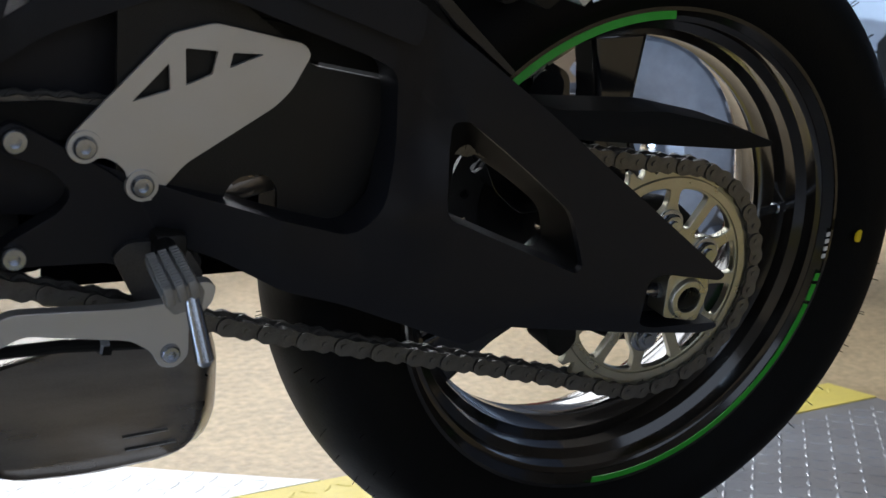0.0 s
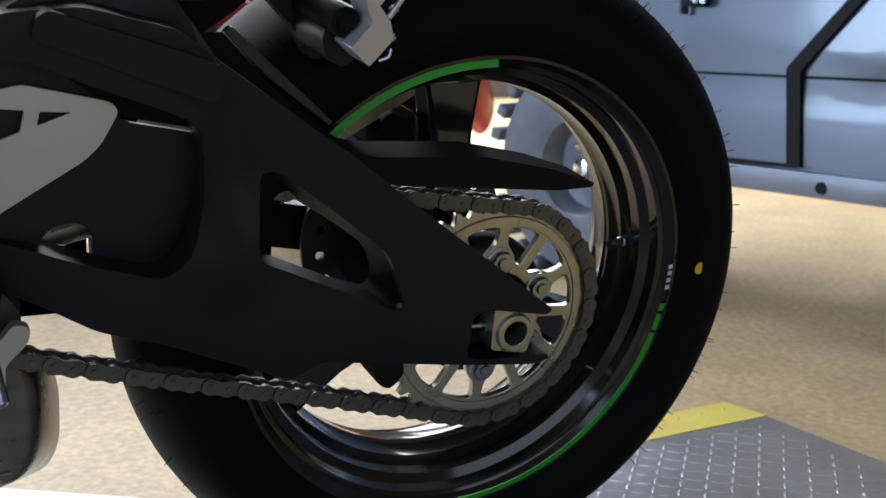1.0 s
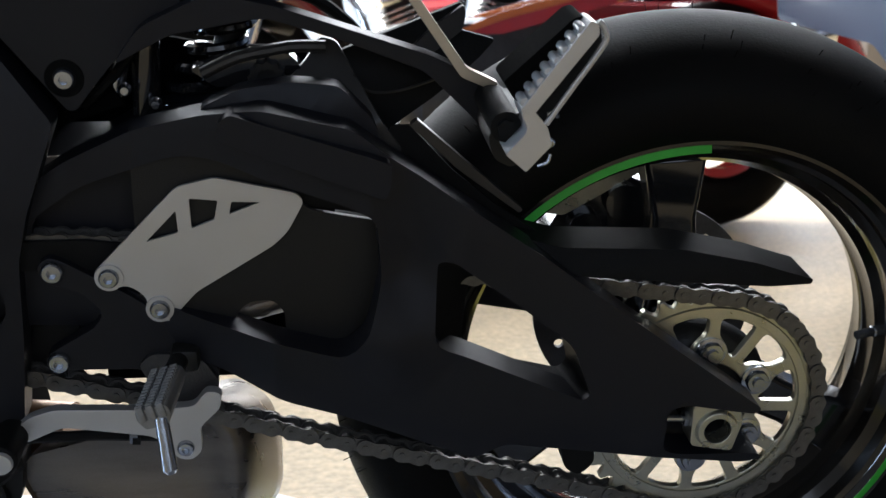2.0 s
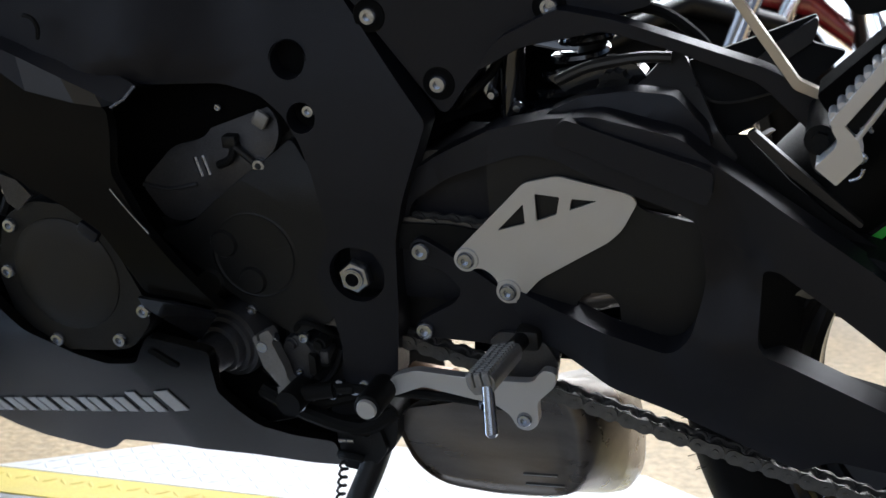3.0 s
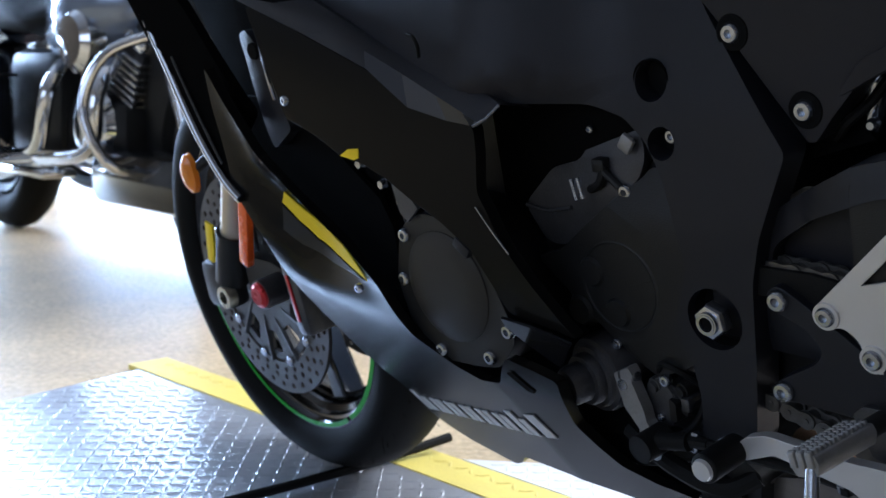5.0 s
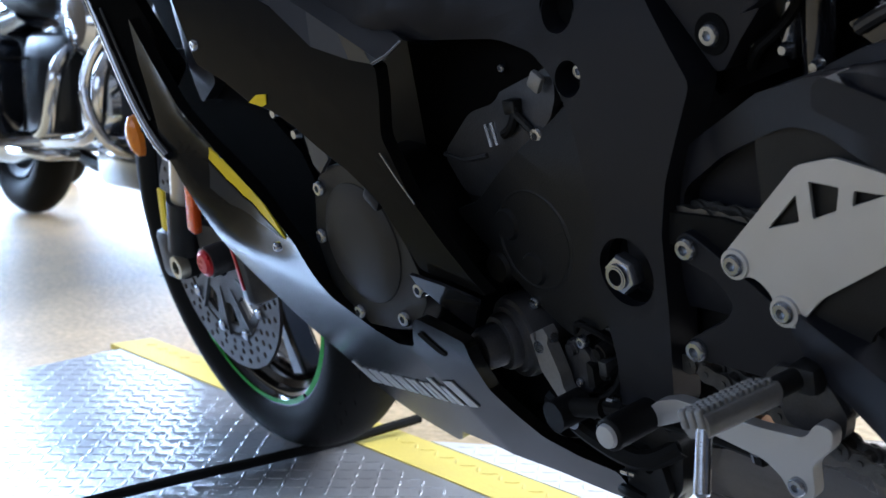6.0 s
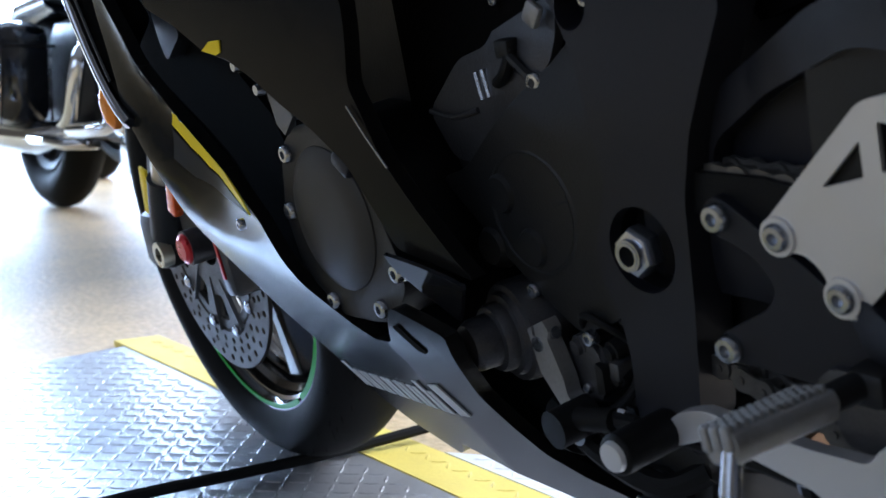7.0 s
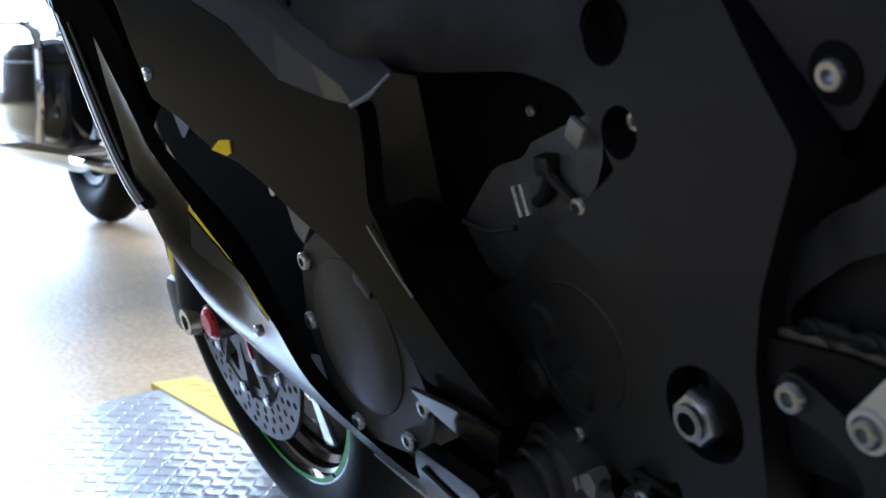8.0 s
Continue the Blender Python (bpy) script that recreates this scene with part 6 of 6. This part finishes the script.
for z in (0.597, 0.38):
    part("hinge", join(rbox(-0.085, -0.016, z, 0.055, 0.02, 0.022, 0.004), tube([(-0.108, -0.018, z - 0.025), (-0.108, -0.018, z + 0.025)], 0.008, 10)), MATT, door, "black door hinge")
    for x in (-0.058, -0.075):
        part("hinge_bolt", moved(lathe([(0, -0.005), (0.006, -0.005), (0.007, 0)], 10), T(x, -0.026, z)), STEEL, door)


def utv_wheel(u):
    w = part("wheel", moved(lathe([(0.105, -0.06), (0.14, -0.075), (0.19, -0.08), (0.225, -0.065), (0.24, -0.03), (0.24, 0.05), (0.21, 0.08), (0.12, 0.07)], 56), T(u, 0.12, 0.245)), LIT_RUBBER, utv, "black off-road tyre lightened for daylight, on a grey steel rim")
    part("rim", moved(lathe([(0, -0.02), (0.03, -0.022), (0.05, -0.015), (0.09, -0.012), (0.1, -0.045), (0.115, -0.06), (0.12, -0.062), (0.118, 0.05)], 48), T(u, 0.12, 0.245)), GREY_PAINT, w)
    part("hub_cap", moved(lathe([(0, -0.055), (0.02, -0.05), (0.026, -0.02)], 24), T(u, 0.12, 0.245)), CHROME, w)
    for i in range(4):
        a = math.pi * i / 2 + 0.5
        part("wheel_nut", moved(lathe([(0, -0.032), (0.009, -0.03), (0.011, -0.01)], 12), T(u + 0.05 * math.cos(a), 0.12, 0.245 + 0.05 * math.sin(a))), CHROME, w)
    for i in range(28):
        a = 2 * math.pi * i / 28
        part("tread_block", rbox(0, 0, 0.25, 0.026, 0.15, 0.03, 0.004), LIT_RUBBER, w, at=T(u, 0.12, 0.245) @ Matrix.Rotation(a, 4, "Y")) if i == 0 else again(bpy.data.objects["tread_block"], T(u, 0.12, 0.245) @ Matrix.Rotation(a, 4, "Y"), w)


utv_wheel(-0.44)
utv_wheel(1.22)


# ---------------------------------------------------------------- other motorcycles behind
def torus_wheel(parent, x, y, r, tyre_r, mat_rim, spokes, name):
    w = part(name, moved(lathe([(r - tyre_r * 2 + tyre_r * (1 - math.cos(a)), tyre_r * math.sin(a)) for a in np.linspace(0, 2 * math.pi, 14, endpoint=False)], 56, True), T(x, y, r)), RUBBER, parent, "black tyre")
    part("rim", moved(lathe([(r - tyre_r * 2 + 0.004, -tyre_r * 0.7), (r - tyre_r * 2 - 0.02, -tyre_r * 0.5), (r - tyre_r * 2 - 0.02, tyre_r * 0.5), (r - tyre_r * 2 + 0.004, tyre_r * 0.7)], 56, True), T(x, y, r)), mat_rim, w)
    part("hub", moved(lathe([(0, -0.06), (0.035, -0.06), (0.05, -0.03), (0.05, 0.03), (0.035, 0.06), (0, 0.06)], 28), T(x, y, r)), mat_rim, w)
    for i in range(spokes):
        a = 2 * math.pi * i / spokes
        part("spoke", tube([(x, y, r), (x + (r - tyre_r * 2) * math.cos(a), y, r + (r - tyre_r * 2) * math.sin(a))], 0.012, 6), mat_rim, w)
    part("disc", moved(lathe([(0.08, -0.004), (0.13, -0.004), (0.13, 0.004), (0.08, 0.004)], 36, True), T(x, y - 0.07, r)), DISC, w)
    return w


def cylinder_block(parent, x, z, lean):
    c = part("cylinder", rbox(0, 0, 0.09, 0.12, 0.15, 0.17, 0.015), ENGINE, parent, "black finned cylinder", at=T(x, 0, z) @ pose(0, 0, 0, 0, lean, 0))
    for k in range(7):
        f = part("fin", rbox(0, 0, 0.03 + 0.02 * k, 0.15, 0.18, 0.006, 0.002), CHROME, c)
    part("rocker_cover", rbox(0, 0, 0.195, 0.13, 0.16, 0.05, 0.02), CHROME, c, "chrome rocker cover")
    return c


def cruiser(m, paint, label, dark_mass=True, base=1.55, rims=None, tank_paint=None, tank_drop=0.0):
    """A touring cruiser; x forward, its exhaust side toward -y."""
    b = thing("touring_motorcycle", m, label, "motorcycle", "motorcycles in the background")
    torus_wheel(b, 0.0, 0.0, 0.31, 0.065, rims or CHROME, 9, "rear_wheel")
    torus_wheel(b, base, 0.0, 0.315, 0.06, rims or CHROME, 9, "front_wheel")
    part("tank", moved(blob([(0.70, 0, 0.78, 0.06, 0.05), (0.76, 0, 0.80, 0.13, 0.11), (0.92, 0, 0.84, 0.165, 0.15), (1.08, 0, 0.86, 0.155, 0.14), (1.18, 0, 0.86, 0.09, 0.08), (1.2, 0, 0.86, 0.03, 0.03)]), T(-1.6 * tank_drop, 0, -tank_drop)), tank_paint or paint, b, "glossy painted fuel tank", smooth=1.2)
    seat = part("seat", blob([(0.0, 0, 0.74, 0.1, 0.06), (0.15, 0, 0.73, 0.16, 0.08), (0.35, 0, 0.72, 0.17, 0.07), (0.5, 0, 0.68, 0.17, 0.06), (0.72, 0, 0.71, 0.1, 0.06)]), MATT, b, "black leather seat", smooth=1.2)
    part("rear_fender", blob([(-0.36, 0, 0.42, 0.07, 0.1), (-0.3, 0, 0.56, 0.09, 0.11), (-0.12, 0, 0.66, 0.1, 0.09), (0.15, 0, 0.68, 0.1, 0.06)]), paint, b, smooth=1.2)
    for side in (-1, 1):
        bag = part("saddlebag", rbox(0.02, side * 0.24, 0.44, 0.78, 0.17, 0.30, 0.05), paint, b, "glossy dark saddlebag")
        part("lid_seam", rbox(0.02, side * 0.24, 0.52, 0.786, 0.176, 0.008, 0.002), ENGINE, bag)
        part("bag_rail", tube(curve([(-0.36, side * 0.31, 0.62), (-0.1, side * 0.34, 0.63), (0.36, side * 0.33, 0.62), (0.44, side * 0.33, 0.5), (0.42, side * 0.33, 0.30)], 6), 0.014, 10), CHROME, bag, "chrome bag guard rail")
        part("muffler", join(tube([(-0.46, side * 0.25, 0.245), (-0.42, side * 0.25, 0.245), (0.45, side * 0.22, 0.26), (0.62, side * 0.19, 0.28)], 0.05, 22, taper=[0.046, 0.05, 0.05, 0.028])), CHROME, b, "long chrome muffler")
        part("crash_bar", tube(curve([(1.15, side * 0.1, 0.28), (1.16, side * 0.24, 0.30), (1.12, side * 0.29, 0.44), (1.15, side * 0.24, 0.58), (1.2, side * 0.1, 0.64)], 7), 0.014, 12), CHROME, b, "chrome crash bar")
        part("footboard", rbox(0.86, side * 0.30, 0.27, 0.28, 0.1, 0.025, 0.01), CHROME, b, "chrome rider footboard")
        part("fork_leg", tube([(base - 0.02, side * 0.1, 0.32), (base - 0.3, side * 0.1, 0.95)], 0.028, 14), CHROME, b)
        part("grip", tube([(1.1, side * 0.3, 1.12), (1.02, side * 0.44, 1.1)], 0.018, 10), MATT, b)
        part("turn_lamp", moved(lathe([(0, -0.03), (0.025, -0.025), (0.032, 0), (0.02, 0.02)], 18), T(-0.43, side * 0.2, 0.40) @ pose(0, 0, 0, 0, 0, 90)), AMBER, b, "amber turn lamp")
    part("handlebar", tube(curve([(1.02, -0.44, 1.1), (1.12, -0.28, 1.13), (1.2, 0, 1.04), (1.12, 0.28, 1.13), (1.02, 0.44, 1.1)], 6), 0.013, 10), CHROME, b)
    part("headlamp_shell", blob([(1.16, 0, 0.98, 0.2, 0.15), (1.26, 0, 0.97, 0.24, 0.19), (1.36, 0, 0.94, 0.17, 0.15), (1.4, 0, 0.93, 0.1, 0.1)]), paint, b, "dark glossy front fairing", smooth=1.2)
    part("front_fender", blob([(1.2, 0, 0.5, 0.07, 0.05), (1.34, 0, 0.62, 0.08, 0.06), (1.55, 0, 0.665, 0.085, 0.06), (1.76, 0, 0.6, 0.08, 0.06), (1.88, 0, 0.46, 0.07, 0.05)]), paint, b, smooth=1.2)
    part("crankcase", rbox(0.78, 0, 0.36, 0.46, 0.24, 0.22, 0.06), ENGINE, b, "black engine crankcase")
    part("primary_cover", moved(lathe([(0, -0.03), (0.07, -0.028), (0.1, -0.015), (0.11, 0.01)], 30), T(0.85, -0.125, 0.38)), CHROME, b, "chrome engine cover")
    part("air_cleaner", moved(lathe([(0, -0.045), (0.07, -0.04), (0.09, -0.02), (0.09, 0.03)], 30), T(0.80, -0.13, 0.62)), CHROME, b, "chrome air cleaner")
    cylinder_block(b, 0.68, 0.44, -22)
    cylinder_block(b, 0.92, 0.44, 22)
    for k, x in enumerate((0.66, 0.96)):
        part("header_pipe", tube(curve([(x, -0.12, 0.56), (x + 0.06, -0.2, 0.48), (x - 0.02, -0.2, 0.32), (0.45, -0.19, 0.28)], 6), 0.022, 12), CHROME, b, "chrome header pipe")
    if dark_mass:
        # Made-up black block that keeps bright background out of the gaps.
        part("gap_block", rbox(0.85, 0.03, 0.50, 0.95, 0.16, 0.50, 0.05), ENGINE, b, "black block added to close bright gaps")
    part("chin_spoiler", rbox(1.12, 0.0, 0.25, 0.5, 0.34, 0.16, 0.05), GLOSS, b, "black lower engine guard")
    part("side_cover", rbox(0.5, 0, 0.43, 0.36, 0.30, 0.34, 0.05), ENGINE, b, "black side cover below the seat")
    part("frame_tube", tube(curve([(1.22, 0, 0.9), (1.1, 0, 0.3), (0.6, 0, 0.2), (0.3, 0, 0.3), (0.1, 0, 0.6)], 6), 0.024, 10), ENGINE, b)
    return b


cruiser(pose(-4.07, 0.56, FLOOR_Z, -3, 0, 2), BLUE_PAINT, "dark touring cruiser motorcycle with chrome pipes and saddlebags", True, 1.37, ENGINE, TANK_SHEEN, 0.13)


def naked(m, paint, second, label, rims=GREY_PAINT):
    """An upright road motorcycle; x forward."""
    b = thing("road_motorcycle", m, label, "motorcycle", "motorcycles in the background")
    torus_wheel(b, 0.0, 0.0, 0.31, 0.07, rims, 5, "rear_wheel")
    torus_wheel(b, 1.42, 0.0, 0.30, 0.055, ENGINE, 5, "front_wheel")
    part("tank", blob([(0.55, 0, 0.80, 0.05, 0.05), (0.62, 0, 0.83, 0.12, 0.1), (0.8, 0, 0.90, 0.16, 0.13), (0.98, 0, 0.90, 0.14, 0.12), (1.06, 0, 0.88, 0.05, 0.06)]), paint, b, "painted fuel tank", smooth=1.2)
    part("tail", blob([(-0.32, 0, 0.86, 0.03, 0.02), (-0.2, 0, 0.83, 0.09, 0.05), (0.1, 0, 0.79, 0.12, 0.06), (0.4, 0, 0.76, 0.12, 0.05)]), second, b, "painted tail fairing", smooth=1.2)
    part("seat", blob([(-0.1, 0, 0.89, 0.09, 0.03), (0.15, 0, 0.85, 0.12, 0.045), (0.5, 0, 0.80, 0.12, 0.05), (0.62, 0, 0.83, 0.08, 0.04)]), MATT, b, smooth=1.2)
    for side in (-1, 1):
        f = part("side_fairing", prism([(0.98, 0.43), (0.86, 0.482), (0.72, 0.527), (0.45, 0.59), (0.2, 0.645), (0.2, 0.70), (0.45, 0.645), (0.72, 0.58), (0.88, 0.52)], side * 0.17, side * 0.15, r=0.02), paint, b, "painted side fairing", bevel=0.006)
        part("fairing_flash", prism([(0.985, 0.422), (0.86, 0.482), (0.72, 0.527), (0.40, 0.60), (0.40, 0.635), (0.72, 0.56), (0.86, 0.515)], side * 0.173, side * 0.168), second, f, "red lower flash")
    part("engine", rbox(0.72, 0, 0.42, 0.46, 0.36, 0.3, 0.06), CASTING, b)
    for side in (-1, 1):
        part("fork_leg", tube([(1.42, side * 0.1, 0.30), (1.17, side * 0.1, 0.95)], 0.025, 12), CHROME, b)
        part("muffler", tube([(-0.25, side * 0.17, 0.52), (0.25, side * 0.15, 0.42), (0.4, side * 0.14, 0.38)], 0.05, 18, taper=[0.05, 0.055, 0.03]), CHROME, b, "chrome muffler")
        part("swingarm", tube([(0.0, side * 0.12, 0.31), (0.55, side * 0.12, 0.42)], 0.028, 10), GREY_PAINT, b)
        part("turn_lamp", moved(lathe([(0, -0.03), (0.02, -0.02), (0.022, 0.02)], 14), T(-0.22, side * 0.16, 0.76)), AMBER, b)
        part("mirror", rbox(1.08, side * 0.36, 1.16, 0.03, 0.13, 0.08, 0.02), CHROME, b)
    part("handlebar", tube(curve([(1.0, -0.36, 1.03), (1.1, -0.2, 1.04), (1.12, 0, 1.0), (1.1, 0.2, 1.04), (1.0, 0.36, 1.03)], 6), 0.012, 10), CHROME, b)
    part("headlamp", moved(lathe([(0, -0.05), (0.07, -0.03), (0.09, 0.0), (0.05, 0.08)], 24), T(1.34, 0, 0.9) @ pose(0, 0, 0, 0, 0, -90)), CHROME, b)
    part("fender", blob([(1.2, 0, 0.57, 0.06, 0.03), (1.42, 0, 0.63, 0.07, 0.03), (1.65, 0, 0.52, 0.06, 0.03)]), ENGINE, b, smooth=1.2)
    part("rear_fender", blob([(0.0, 0, 0.66, 0.06, 0.03), (-0.2, 0, 0.62, 0.09, 0.06), (-0.36, 0, 0.52, 0.1, 0.12), (-0.46, 0, 0.40, 0.1, 0.14), (-0.54, 0, 0.30, 0.07, 0.1), (-0.56, 0, 0.27, 0.03, 0.03)]), second, b, "painted rear fender", smooth=1.2)
    part("tail_lamp", rbox(-0.31, 0, 0.83, 0.03, 0.1, 0.04, 0.01), RED, b, "red tail lamp")
    return b


naked(pose(0.82, 2.1, FLOOR_Z, 6, 0, 196), ORANGE_PAINT, RED_PAINT, "red and orange road motorcycle with chrome parts", RED_PAINT)
cruiser(pose(1.0, 3.15, FLOOR_Z, 4, 0, 184), DARK_RED, "dark red touring motorcycle with bright chrome engine", False)
cruiser(pose(-1.12, 2.75, FLOOR_Z, 4, 0, 184), GLOSS, "black touring motorcycle with chrome pipes and rails", True)
naked(pose(-6.2, 1.2, FLOOR_Z, -5, 0, -10), GREY_PAINT, GREY_PAINT, "grey road motorcycle standing near the front door")
